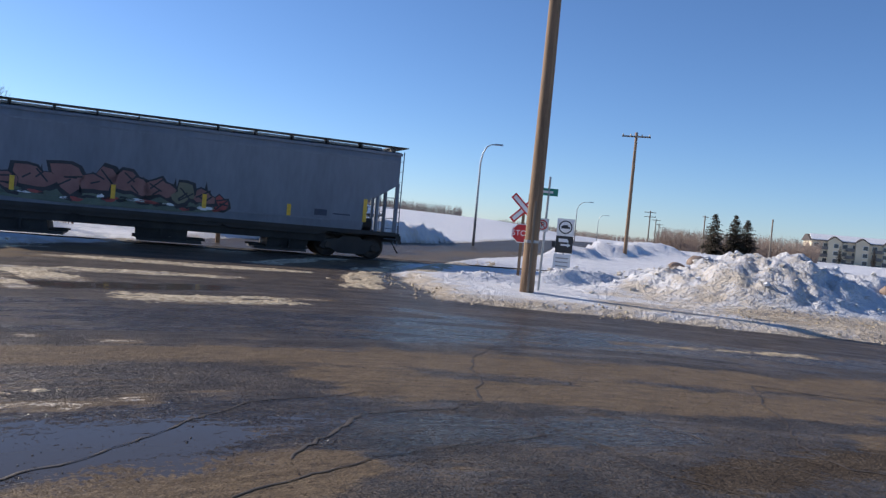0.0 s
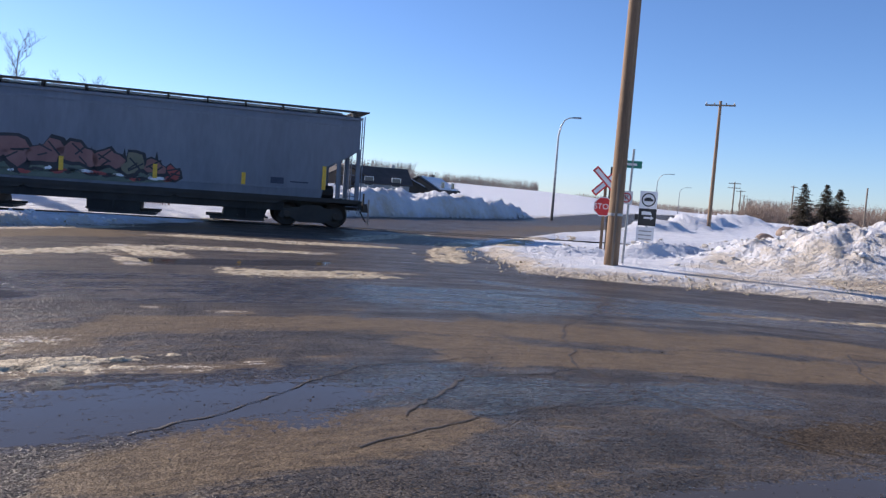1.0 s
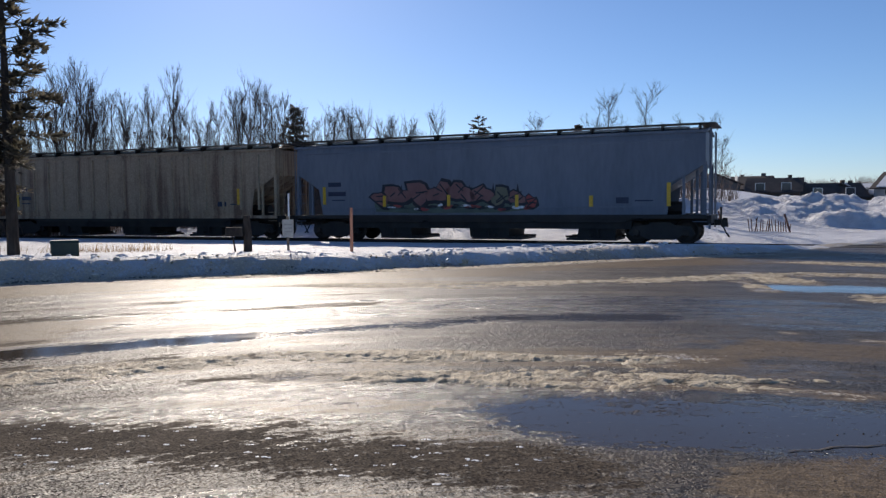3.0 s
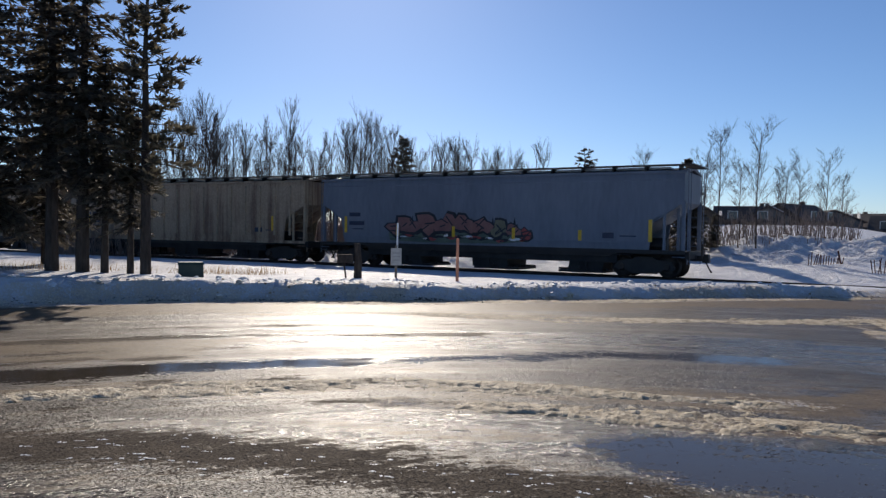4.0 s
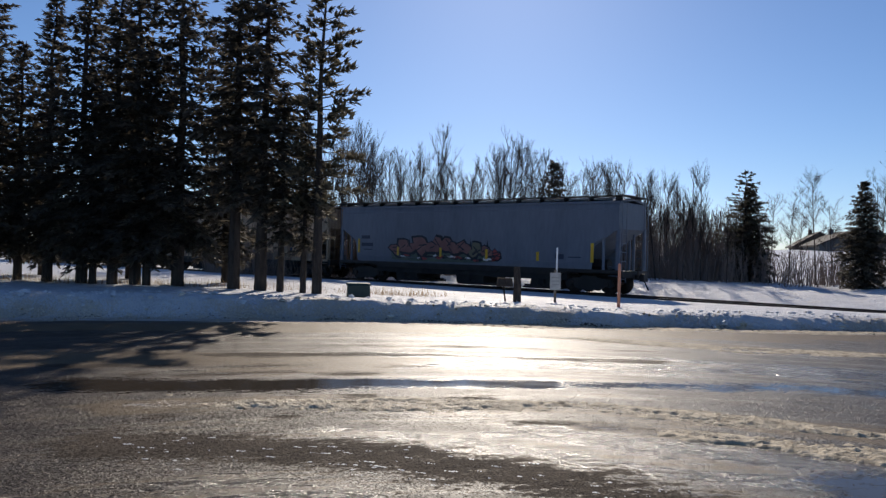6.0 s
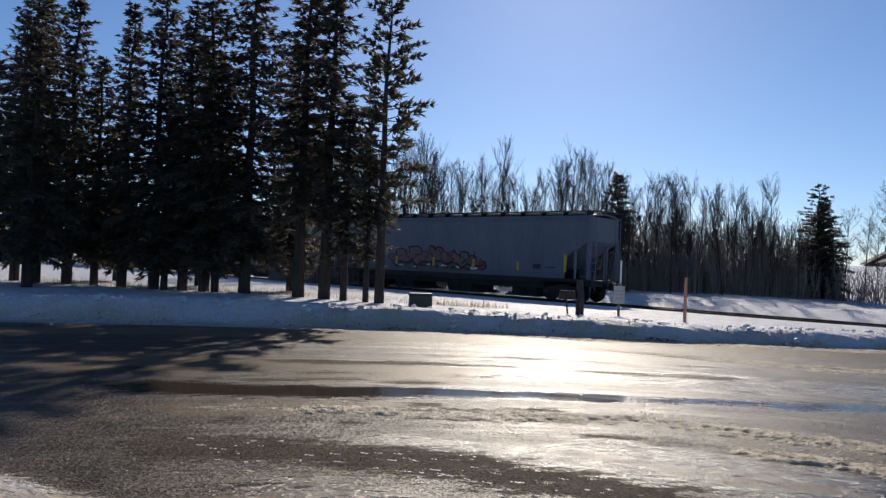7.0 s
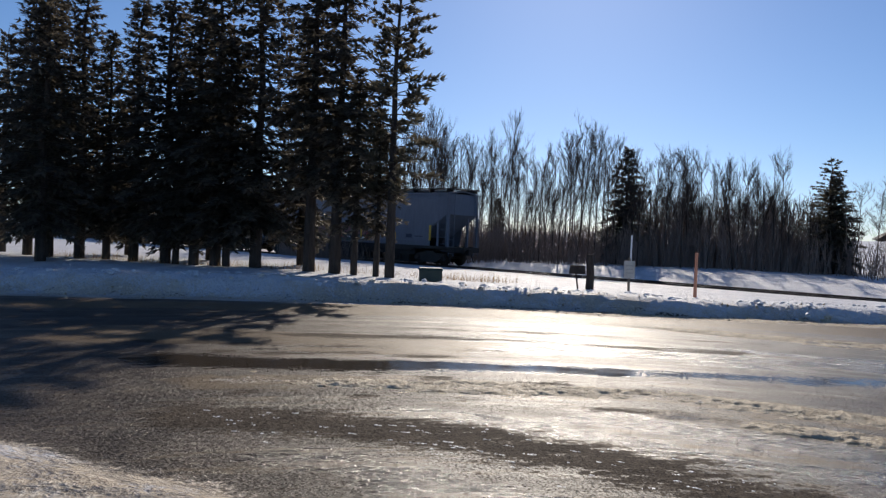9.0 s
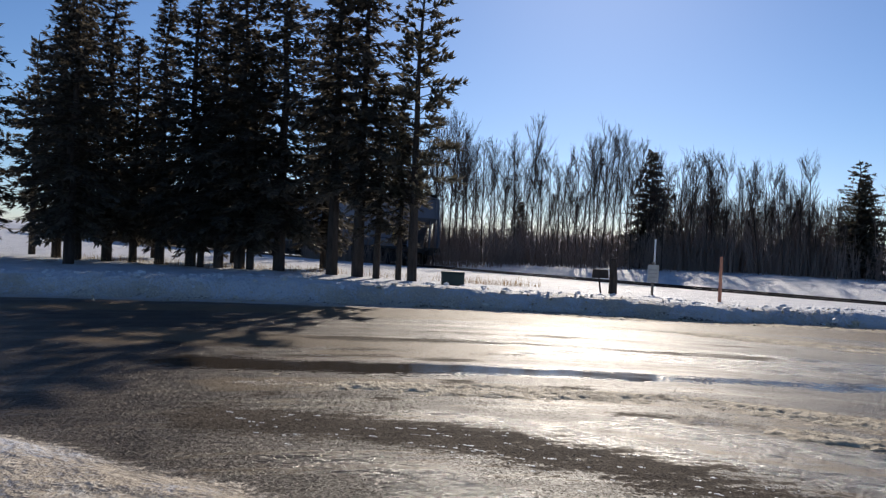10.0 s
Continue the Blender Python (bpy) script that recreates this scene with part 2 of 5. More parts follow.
MAT_BARK = plain("spruce_bark", (0.034, 0.028, 0.024), (0.095, 0.077, 0.064), 0.9, 3.0, bump=0.02, stretch=(3, 3, 0.7), spec=0.1)
MAT_TWIG = plain("grey_brown_twigs", (0.055, 0.043, 0.036), (0.12, 0.095, 0.078), 0.9, 1.0, spec=0.05)
MAT_BRUSH = plain("dark_brown_brush", (0.19, 0.145, 0.12), (0.36, 0.285, 0.235), 0.95, 0.3, spec=0.05)


def needle_material(name, c0, c1):
    m, nt, b = nodes_of(name, 0.6)
    g = nt.nodes.new("ShaderNodeNewGeometry")
    col = n_ramp(nt, g.outputs["Random Per Island"], [(0.0, c0), (1.0, c1)])
    nt.links.new(col, b.inputs["Base Color"])
    b.inputs["Specular IOR Level"].default_value = 0.25
    # thin needles let some of the light behind them through
    tr = nt.nodes.new("ShaderNodeBsdfTranslucent")
    nt.links.new(col, tr.inputs[0])
    mx = nt.nodes.new("ShaderNodeMixShader")
    mx.inputs[0].default_value = 0.5
    nt.links.new(b.outputs[0], mx.inputs[1])
    nt.links.new(tr.outputs[0], mx.inputs[2])
    nt.links.new(mx.outputs[0], nt.nodes["Material Output"].inputs[0])
    return m


MAT_NEEDLE = needle_material("spruce_needles", (0.078, 0.070, 0.056), (0.18, 0.155, 0.118))
MAT_NEEDLE_PINE = needle_material("pine_needles", (0.08, 0.074, 0.055), (0.19, 0.165, 0.115))
MAT_GRASS = needle_material("dry_straw_grass", (0.20, 0.13, 0.06), (0.46, 0.33, 0.18))
MAT_SNOW = plain("packed_snow", (0.60, 0.62, 0.65), (0.78, 0.79, 0.82), 0.62, 2.0, bump=0.02, fine=12)
MAT_ICE_CRUST = plain("dirty_slush", (0.17, 0.125, 0.072), (0.70, 0.60, 0.43), 0.7, 6.0, bump=0.05, fine=30.0, spec=0.2)
MAT_SNOW_OLD = plain("old_sandy_snow", (0.46, 0.41, 0.34), (0.80, 0.76, 0.69), 0.7, 6.0, bump=0.02, fine=25)
MAT_CRACK = plain("crack_sealant", (0.032, 0.026, 0.021), (0.10, 0.078, 0.06), 0.7, 1.6)
MAT_HOUSE = [plain("house_siding_" + n, a, c, 0.8, 0.5) for n, a, c in (("tan", (0.13, 0.10, 0.08), (0.19, 0.155, 0.12)), ("grey", (0.10, 0.10, 0.10), (0.15, 0.15, 0.15)), ("brown", (0.08, 0.06, 0.045), (0.12, 0.09, 0.065)), ("white", (0.30, 0.30, 0.30), (0.40, 0.40, 0.39)))]
MAT_CREAM = plain("cream_stucco", (0.58, 0.50, 0.36), (0.70, 0.62, 0.46), 0.85, 0.3)
MAT_SHINGLE = plain("dark_roof_shingles", (0.040, 0.034, 0.032), (0.085, 0.07, 0.065), 0.9, 0.8)
MAT_GLASS = plain("dark_window_glass", (0.04, 0.05, 0.06), (0.08, 0.09, 0.10), 0.08, 1.0)
MAT_TRIM = plain("white_trim_paint", (0.66, 0.65, 0.62), (0.76, 0.75, 0.72), 0.6, 2.0)
MAT_BOX_GREEN = plain("green_utility_paint", (0.012, 0.026, 0.019), (0.024, 0.046, 0.034), 0.5, 4.0)
MAT_LATH = plain("red_brown_lath", (0.11, 0.045, 0.03), (0.2, 0.09, 0.06), 0.85, 4.0)


# ---------------------------------------------------------------- mesh helpers
class Shape:
    """Collects vertices and faces for one mesh."""

    def __init__(self):
        self.v, self.f = [], []

    def add(self, verts, faces):
        o = len(self.v)
        self.v += [tuple(p) for p in verts]
        self.f += [tuple(i + o for i in f) for f in faces]
        return self

    def box(self, x0, x1, y0, y1, z0, z1, m=None, taper=0.0):
        t = taper
        p = [(x0, y0, z0), (x1, y0, z0), (x1, y1, z0), (x0, y1, z0), (x0 + t, y0 + t, z1), (x1 - t, y0 + t, z1), (x1 - t, y1 - t, z1), (x0 + t, y1 - t, z1)]
        if m is not None:
            p = [m @ Vector(q) for q in p]
        return self.add(p, [(0, 3, 2, 1), (4, 5, 6, 7), (0, 1, 5, 4), (1, 2, 6, 5), (2, 3, 7, 6), (3, 0, 4, 7)])

    def tube(self, pts, radii, n=6, cap=True):
        """A tapered tube through points."""
        pts = [Vector(p) for p in pts]
        rings = []
        for i, p in enumerate(pts):
            d = (pts[min(i + 1, len(pts) - 1)] - pts[max(i - 1, 0)]).normalized()
            a = d.orthogonal().normalized() if abs(d.z) < 0.9 else (Vector((1, 0, 0)) - d * d.x).normalized()
            b = d.cross(a)
            rings.append([p + (a * math.cos(6.2832 * k / n) + b * math.sin(6.2832 * k / n)) * radii[i] for k in range(n)])
        f = []
        for i in range(len(rings) - 1):
            for k in range(n):
                f.append((i * n + k, i * n + (k + 1) % n, (i + 1) * n + (k + 1) % n, (i + 1) * n + k))
        if cap:
            f.append(tuple(range(n))[::-1])
            f.append(tuple((len(rings) - 1) * n + k for k in range(n)))
        return self.add([q for r in rings for q in r], f)

    def prism(self, poly, axis, a, b):
        """A polygon pulled along an axis: 'y' takes (x, z), 'z' takes (x, y), 'x' takes (y, z)."""
        def put(p, h):
            return {"y": (p[0], h, p[1]), "z": (p[0], p[1], h), "x": (h, p[0], p[1])}[axis]
        n = len(poly)
        v = [put(p, a) for p in poly] + [put(p, b) for p in poly]
        f = [tuple(range(n)), tuple(range(2 * n - 1, n - 1, -1))] + [(i, i + n, (i + 1) % n + n, (i + 1) % n) for i in range(n)]
        return self.add(v, f)

    def mesh(self, name, material, smooth=False):
        me = bpy.data.meshes.new(name)
        me.from_pydata(self.v, [], self.f)
        me.materials.append(material)
        bm = bmesh.new()
        bm.from_mesh(me)
        bmesh.ops.recalc_face_normals(bm, faces=bm.faces)
        bm.to_mesh(me)
        bm.free()
        if smooth:
            me.shade_smooth()
        return me


def part(name, shape, material, parent, label="", smooth=False, at=None):
    me = shape if isinstance(shape, bpy.types.Mesh) else shape.mesh(name, material, smooth)
    ob = new(name, me)
    ob.parent = parent
    if at is not None:
        ob.matrix_basis = at
    return tagged(ob, label)


def thing(name, label, category, at=None, group="", kind=""):
    ob = new(name)
    ob.empty_display_size = 0.2
    if at is not None:
        ob.matrix_basis = at
    return tagged(ob, label, category, group, kind)


def wheel_shape(r, w, n=28):
    """Lathe of a flanged wheel, axis along y."""
    s = Shape()
    prof = [(0.06, -w * 0.5), (r * 0.35, -w * 0.5), (r * 0.45, -w * 0.25), (r * 0.82, -w * 0.2), (r * 0.86, -w * 0.5), (r, -w * 0.5), (r * 1.01, w * 0.3), (r * 1.06, w * 0.34), (r * 1.06, w * 0.5), (0.06, w * 0.5)]
    v, f = [], []
    for k in range(n):
        a = 6.28319 * k / n
        v += [(q[0] * math.cos(a), q[1], q[0] * math.sin(a)) for q in prof]
    m = len(prof)
    for k in range(n):
        for i in range(m - 1):
            f.append((k * m + i, ((k + 1) % n) * m + i, ((k + 1) % n) * m + i + 1, k * m + i + 1))
    return s.add(v, f)


# value noise on arrays
PERM = np.random.RandomState(7).rand(256, 256)


def vnoise(x, y):
    xi, yi = np.floor(x).astype(int), np.floor(y).astype(int)
    fx, fy = x - xi, y - yi
    fx, fy = fx * fx * (3 - 2 * fx), fy * fy * (3 - 2 * fy)
    a, b = PERM[xi % 256, yi % 256], PERM[(xi + 1) % 256, yi % 256]
    c, d = PERM[xi % 256, (yi + 1) % 256], PERM[(xi + 1) % 256, (yi + 1) % 256]
    return (a * (1 - fx) + b * fx) * (1 - fy) + (c * (1 - fx) + d * fx) * fy


def fbm(x, y, scale, octaves=4):
    s, amp, tot = 0.0, 1.0, 0.0
    for i in range(octaves):
        s = s + amp * vnoise(x * scale + 17.3 * i, y * scale + 5.1 * i)
        tot += amp
        amp, scale = amp * 0.5, scale * 2.03
    return s / tot


def ss(v, lo, hi):
    t = np.clip((v - lo) / (hi - lo), 0, 1)
    return t * t * (3 - 2 * t)


# ---------------------------------------------------------------- plan
# outline of the asphalt: the road before the camera, its arm to the right, and the road over the crossing
ROAD = [(-14, -80), (-13, -25), (-10.5, -9), (-7.1, -3.5), (-5.2, -1.4), (-2.6, 1.6), (0.4, 3.3), (1.6, 4.1), (4, 5.0), (10, 7.2), (30, 9), (90, 10),
        (90, 17.5), (30, 17), (9.5, 16.1), (4.4, 16.7), (1.9, 16.6), (0.1, 17.1), (-1.3, 22.6), (-1.5, 28), (1, 38), (9, 58), (20, 88), (60, 210), (200, 640),
        (190, 645), (50, 225), (9, 100), (-0.7, 60), (-8.5, 43), (-11, 36), (-12, 30), (-12.1, 22.7), (-14, 16.1), (-16.3, 9), (-18.7, 3.8), (-19.9, -1.7),
        (-20.4, -6.8), (-22, -25), (-23, -80)]
RQ = (-0.00222, 0.3515, 33.9)   # the track's middle: y over x


def track_y(x):
    """The middle of the track, a wide curve that ends in straights."""
    xc = np.clip(x, -55, 22)
    return RQ[0] * xc ** 2 + RQ[1] * xc + RQ[2] + (x - xc) * (2 * RQ[0] * xc + RQ[1])


TX = np.linspace(-150, 90, 4801)
TS = np.concatenate([[0], np.cumsum(np.hypot(np.diff(TX), np.diff(track_y(TX))))])
TS -= np.interp(0, TX, TS)


def on_track(s):
    """The place and heading at s metres along the track from x = 0."""
    x = float(np.interp(s, TS, TX))
    y = float(track_y(np.array(x)))
    return x, y, math.atan2(float(track_y(np.array(x + 0.5)) - track_y(np.array(x - 0.5))), 1.0)


def road_inside(x, y):
    """Signed distance to the asphalt's outline, positive inside."""
    best = np.full(x.shape, 1e9)
    inside = np.zeros(x.shape, bool)
    n = len(ROAD)
    for i in range(n):
        (ax, ay), (bx, by) = ROAD[i], ROAD[(i + 1) % n]
        dx, dy = bx - ax, by - ay
        t = np.clip(((x - ax) * dx + (y - ay) * dy) / (dx * dx + dy * dy), 0, 1)
        best = np.minimum(best, np.hypot(x - ax - t * dx, y - ay - t * dy))
        if ay != by:
            hit = ((ay > y) != (by > y)) & (x < dx * (y - ay) / dy + ax)
            inside ^= hit
    return np.where(inside, best, -best)


def bump2(x, y, cx, cy, rx, ry, turn=0.0):
    c, s = math.cos(radians(turn)), math.sin(radians(turn))
    u, v = (x - cx) * c + (y - cy) * s, -(x - cx) * s + (y - cy) * c
    return np.exp(-(u / rx) ** 2 - (v / ry) ** 2)


# ploughed piles: x, y, half length, half width, turn, height
PILES = [(9.6, 22.9, 2.6, 2.4, 10, 1.25), (7.6, 23.6, 2.2, 1.7, 20, 0.62), (12.6, 23.4, 2.6, 2.0, 0, 1.05), (15.5, 22.5, 3.0, 2.2, -5, 0.95), (20, 21.5, 4, 2.2, 0, 1.0), (26, 21, 5, 2.4, 0, 0.95),
         (4.6, 24.3, 2.2, 0.7, 25, 0.34), (1.6, 22.8, 1.8, 0.6, 20, 0.2), (8.5, 28.5, 3.0, 1.2, 30, 0.4), (15, 30, 4, 2, 10, 0.8),
         (-13.5, 44.6, 6, 4.4, 25, 1.3), (-9.5, 47.5, 4.2, 4.0, 40, 1.3), (-6.4, 51.5, 4, 3.6, 45, 1.22), (-3.8, 56, 4, 3.2, 55, 1.1), (-1.2, 62.5, 4.6, 2.8, 60, 1.1), (-19.5, 42.6, 5.5, 4.4, 15, 1.32), (-26, 41, 5, 4.2, 12, 1.15),
         (-15, 38.6, 2.6, 1.3, 20, 0.7), (-10.2, 41.0, 2.2, 1.1, 30, 0.75), (-6.6, 44.6, 2.4, 1.0, 45, 0.6), (-3.6, 49.2, 2.4, 1.0, 50, 0.5),
         (14, 66, 4, 2.2, 60, 0.9), (18, 78, 6, 2.6, 65, 1.0), (9, 52, 3, 1.6, 60, 0.5), (26, 100, 9, 4, 65, 1.3)]


def ground_height(x, y, sd):
    out = np.maximum(-sd, 0)
    dist = np.hypot(x, y)
    off = y - track_y(x)
    n1, n2, n3, n4 = fbm(x, y, 0.35), fbm(x, y, 1.1), fbm(x, y, 2.2, 3), fbm(x, y, 5.5, 2)
    z = 0.14 * ss(out, 0.0, 0.7) + 0.10 * (n1 - 0.5) * ss(out, 0.3, 2)
    # ridge thrown up along the far edge of the near road
    left = ss(-x, 10.5, 13) * ss(26 - y, 0, 6)
    z = z + left * ((0.34 - 0.15 * ss(y, 3, 17)) * (ss(out, 0.05, 0.36) - 0.95 * ss(out, 0.9, 4.5))) * (0.72 + 0.5 * n1) + left * 0.07 * (n3 - 0.5) * ss(out, 0.2, 0.7) * ss(4 - out, 0, 2)
    near = (out > 0) * ss(8 - np.abs(y), 0, 2) * ss(-x, -12, -10)
    z = z + 0.05 * near * n2 * ss(out, 0, .4)
    z = z * (1 - 0.85 * left * ss(off, -9.5, -4.5))
    # rough chunks on the piles
    p = np.zeros(x.shape)
    for cx, cy, rx, ry, turn, h in PILES:
        p = np.maximum(p, h * np.minimum(1.0, 1.35 * bump2(x, y, cx, cy, rx, ry, turn)) if cy > 38 else h * np.minimum(1.0, 1.25 * bump2(x, y, cx, cy, rx, ry, turn)))
    p = p * (0.62 + 0.5 * n2 + 0.35 * (n1 - 0.4)) + ss(p, 0.08, 0.5) * (0.34 * np.abs(n3 - 0.5) * 2 + 0.16 * (n4 - 0.5) + 0.22 * np.floor(n2 * 7) / 7)
    far = ss(y, 36, 40) * ss(p, 0.1, 0.5)
    p = p + far * (0.55 * (fbm(x, y, 0.55, 3) - 0.5) + 0.3 * np.abs(fbm(x, y, 1.4, 3) - 0.5) - 0.05)
    z = z + p * ss(out, 0.1, 1.0)
    # bed of the track, and the bank that was ploughed off it
    bed = np.exp(-(off / 2.3) ** 4) * ss(out, 0.1, 1.5)
    z = z * (1 - bed) - 0.10 * bed
    z = z + ss(-x, 13, 20) * (0.14 * ss(off, 3.0, 6.0) + 0.22 * (n2 - 0.4) * ss(off, 2.5, 4.5))
    # land that rises behind
    z = z + 1.1 * ss(dist, 60, 150) * ss(-x, -40, 20) + 0.0033 * np.maximum(dist - 150, 0) * ss(-x, -60, 60) * ss(900 - dist, 0, 500)
    az = np.degrees(np.arctan2(-x, y))
    z = z + 3.9 * ss(dist, 105, 290) * ss(az, -14, -3) * ss(24 - az, 0, 12)
    z = z + 2.3 * ss(dist, 75, 125) * ss(az, 22, 31) * ss(80 - az, 0, 20)
    z = z + 0.012 * (n1 - 0.5) * (sd > 0) * ss(dist, 6, 12)
    return z - 0.10 * np.exp(-(off / 5.0) ** 2)


CX, CY = 2.9, -1.8   # middle of the curve that the wheels draw


def make_ground():
    near = 1.0 * 1.028 ** np.arange(0, 92)
    near = near[near < 12]
    mid = np.arange(12, 62, 0.22)
    far = 62 * 1.03 ** np.arange(0, 132)
    rad = np.concatenate([[0.02, 0.5], near, mid, far])
    az = np.radians(np.concatenate([np.arange(-46, 112, 0.36), np.arange(112, 314, 3.0)]))
    R, A = np.meshgrid(rad, az, indexing="ij")
    x, y = 0.03 - R * np.sin(A), R * np.cos(A)
    sd = road_inside(x, y)
    sd = sd + 0.55 * (fbm(x, y, 0.8, 4) - 0.5) * ss(np.hypot(x, y), 2, 8)
    z = ground_height(x, y, sd)
    nr, na = x.shape
    rho = np.hypot(x - CX, y - CY)
    th = np.arctan2(y - CY, -(x - CX))
    along = th * 12.0
    st = fbm(rho * 1.3, along * 0.16, 1.0, 4)
    n1 = fbm(x, y, 0.6, 3)

    st2 = fbm(rho * 3.0, along * 0.5, 1.0, 4)

    def strip(pts, width, wob=0.5, ramp=0.8):
        """1 on a band along a line, fading out at its edges."""
        d = np.full(x.shape, 1e9)
        for (ax, ay), (bx, by) in zip(pts[:-1], pts[1:]):
            dx, dy = bx - ax, by - ay
            t = np.clip(((x - ax) * dx + (y - ay) * dy) / (dx * dx + dy * dy), 0, 1)
            d = np.minimum(d, np.hypot(x - ax - t * dx, y - ay - t * dy))
        return ss(1 - (d + wob * width * ((st - 0.5) * 2.6 + (st2 - 0.5) * 1.8)) / width, 0.0, ramp)

    mx = np.maximum.reduce
    puddle = mx([strip(q[0], q[1] * 1.25, 0.22, 0.95) * (q[2] if len(q) > 2 else 1.0) for q in PUDDLES])
    wet = mx([strip(p, w, 0.5) for p, w in WETS] + [0.45 * st])
    sand = mx([strip(q[0], q[1], 0.7) * (q[2] if len(q) > 2 else 1.0) for q in SANDS] + [0.42 * st])
    slush = mx([strip(p, w, 1.1) for p, w in SLUSHES])
    sand = np.maximum(sand, 0.9 * slush)
    snow = np.clip(0.5 - sd * 1.6, 0, 1)
    snow = np.maximum(snow, slush * (0.30 + 0.40 * st2))
    edge = ss(-x, 10.5, 12.5) * ss(24 - y, 0, 3) * ss(1.15 - sd, 0, 0.5)
    snow = np.maximum(snow, edge * (0.40 + 0.42 * st2))
    crossing = ss(1.9 - np.abs(y - track_y(x)), 0, 0.4) * (sd > 0)
    snow = snow * (1 - crossing)
    dirt = np.clip(0.62 * np.exp(-np.maximum(-sd, 0) / 0.9) + 0.55 * (n1 - 0.45), 0, 1)
    dirt = np.where(sd > 0, 0.62, dirt)
    dirt = np.maximum(dirt, 0.8 * (sd < 0) * ss(5.5 - np.hypot(x + 4, y), 0, 2.5))
    dirt = np.maximum(dirt, 0.85 * (sd < 0) * ss(6.5 - np.hypot(x - 5, y - 3), 0, 2.5))
    dirt = np.maximum(dirt, 0.95 * (sd < 0) * (x > -1) * (y > 12) * (y < 26) * np.exp(-np.maximum(-sd, 0) / 1.3) * (0.6 + 0.8 * n1))
    dirt = np.maximum(dirt, (sd < 0) * ss(x, 3.2, 4.6) * (y > 12) * ss(20.2 - y, 0, 1.2) * (0.35 + 0.75 * n1))
    dirt = np.maximum(dirt, 1.1 * bump2(x, y, -20.9, 0.3, 0.9, 1.9) * (0.5 + 0.7 * n1))
    # track bed darkened: bare ballast, plus shadow by rails and ties painted in
    bed = ss(1.5 - np.abs(y - track_y(x)), 0, 0.5)
    dirt = np.maximum(dirt, bed * (0.55 + 0.5 * n1))
    dirt = np.maximum(dirt, (sd < 0) * ss(2.2 - np.abs(-sd - 0.9), 0, 1) * ss(n1, 0.54, 0.7) * (x < -10) * (y < 6) * 0.55)
    pile = ss(bump2(x, y, 7.8, 21.5, 4.5, 3.0, 10), 0.25, 0.8)
    dirt = np.maximum(dirt, pile * (0.25 + 0.65 * n1))
    verts = np.stack([x, y, z], -1).reshape(-1, 3)
    i, j = np.meshgrid(np.arange(nr - 1), np.arange(na), indexing="ij")
    j2 = (j + 1) % na
    quads = np.stack([i * na + j, i * na + j2, (i + 1) * na + j2, (i + 1) * na + j], -1).reshape(-1, 4)
    is_road = (sd.reshape(-1)[quads].mean(1) > -0.35)
    dry = mx([strip(p, w, 0.25, 0.9) for p, w in DRIES] + [0.8 * strip(p, w, 1.3, 0.9) for p, w in STREAKS])
    attrs = dict(dry=dry, snow=snow, sand=sand, wet=wet, dirt=dirt, puddle=puddle * (sd > 0.2))
    lane = np.stack([rho, along, np.zeros_like(rho)], -1).reshape(-1, 3)
    for name, sel, label, cat in (("ground", ~is_road, "snow-covered ground with ploughed banks and piles reaching the horizon", "snow"), ("road", is_road, "wet asphalt road with sand streaks, slush and puddles", "road")):
        f = quads[sel]
        used, inv = np.unique(f, return_inverse=True)
        me = bpy.data.meshes.new(name)
        me.from_pydata(verts[used].tolist(), [], inv.reshape(-1, 4).tolist())
        for k, v in attrs.items():
            me.attributes.new(k, "FLOAT", "POINT").data.foreach_set("value", v.reshape(-1)[used].astype(np.float32))
        me.attributes.new("lane", "FLOAT_VECTOR", "POINT").data.foreach_set("vector", lane[used].astype(np.float32).reshape(-1))
        me.materials.append(MAT_GROUND)
        me.shade_smooth()
        tagged(new(name, me), label, cat, kind="structure")


def height_at(x, y):
    X, Y = np.array([float(x)]), np.array([float(y)])
    return float(ground_height(X, Y, road_inside(X, Y))[0])


# standing water, wet coarse asphalt, sand, and packed slush: lines with a half width
PUDDLES = [([(-10.5, -2.2), (-10.2, -1.0), (-9.9, 0.9), (-9.5, 2.6), (-9.2, 3.5)], 0.8), ([(-6.9, 13.6), (-5.6, 14.4), (-4.5, 15.3)], 0.85), ([(0.8, 3.75), (2.2, 4.65), (4.4, 5.35), (8, 6.6)], 0.5),
           ([(-4.05, 3.75), (-3.4, 4.0), (-2.7, 4.7), (-1.9, 5.4)], 0.98, 0.78), ([(-9.2, 3.4), (-8.8, 5.0), (-8.0, 7.0), (-6.6, 8.6)], 0.7, 0.68), ([(-2.1, 5.3), (-0.9, 6.3)], 0.42, 0.46)]
WETS = [([(-4.65, 3.6), (-3.65, 3.85), (-3.0, 4.5), (-2.0, 5.35), (-0.9, 6.3)], 1.1), ([(-7.5, 0.2), (-6.3, 1.4), (-5.3, 2.5), (-4.5, 3.1)], 0.35), ([(-6.1, -1.2), (-4.9, 0.0), (-4.2, 0.9)], 0.7), ([(-12.5, 0), (-11, 4), (-9.3, 7.5), (-7, 10), (-3, 11.6), (3, 12.5), (9, 12.8)], 1.7),
        ([(-0.8, 14.7), (0.8, 13.7), (4.2, 13.1), (8, 13.3)], 0.6), ([(-1.6, 21), (-1.8, 26), (0, 36)], 1.4), ([(-6.8, 2.0), (-5.4, 3.6), (-4.0, 5.0), (-2.2, 6.0)], 0.55), ([(-2.0, 4.4), (0, 6.2), (2, 6.9)], 0.5)]
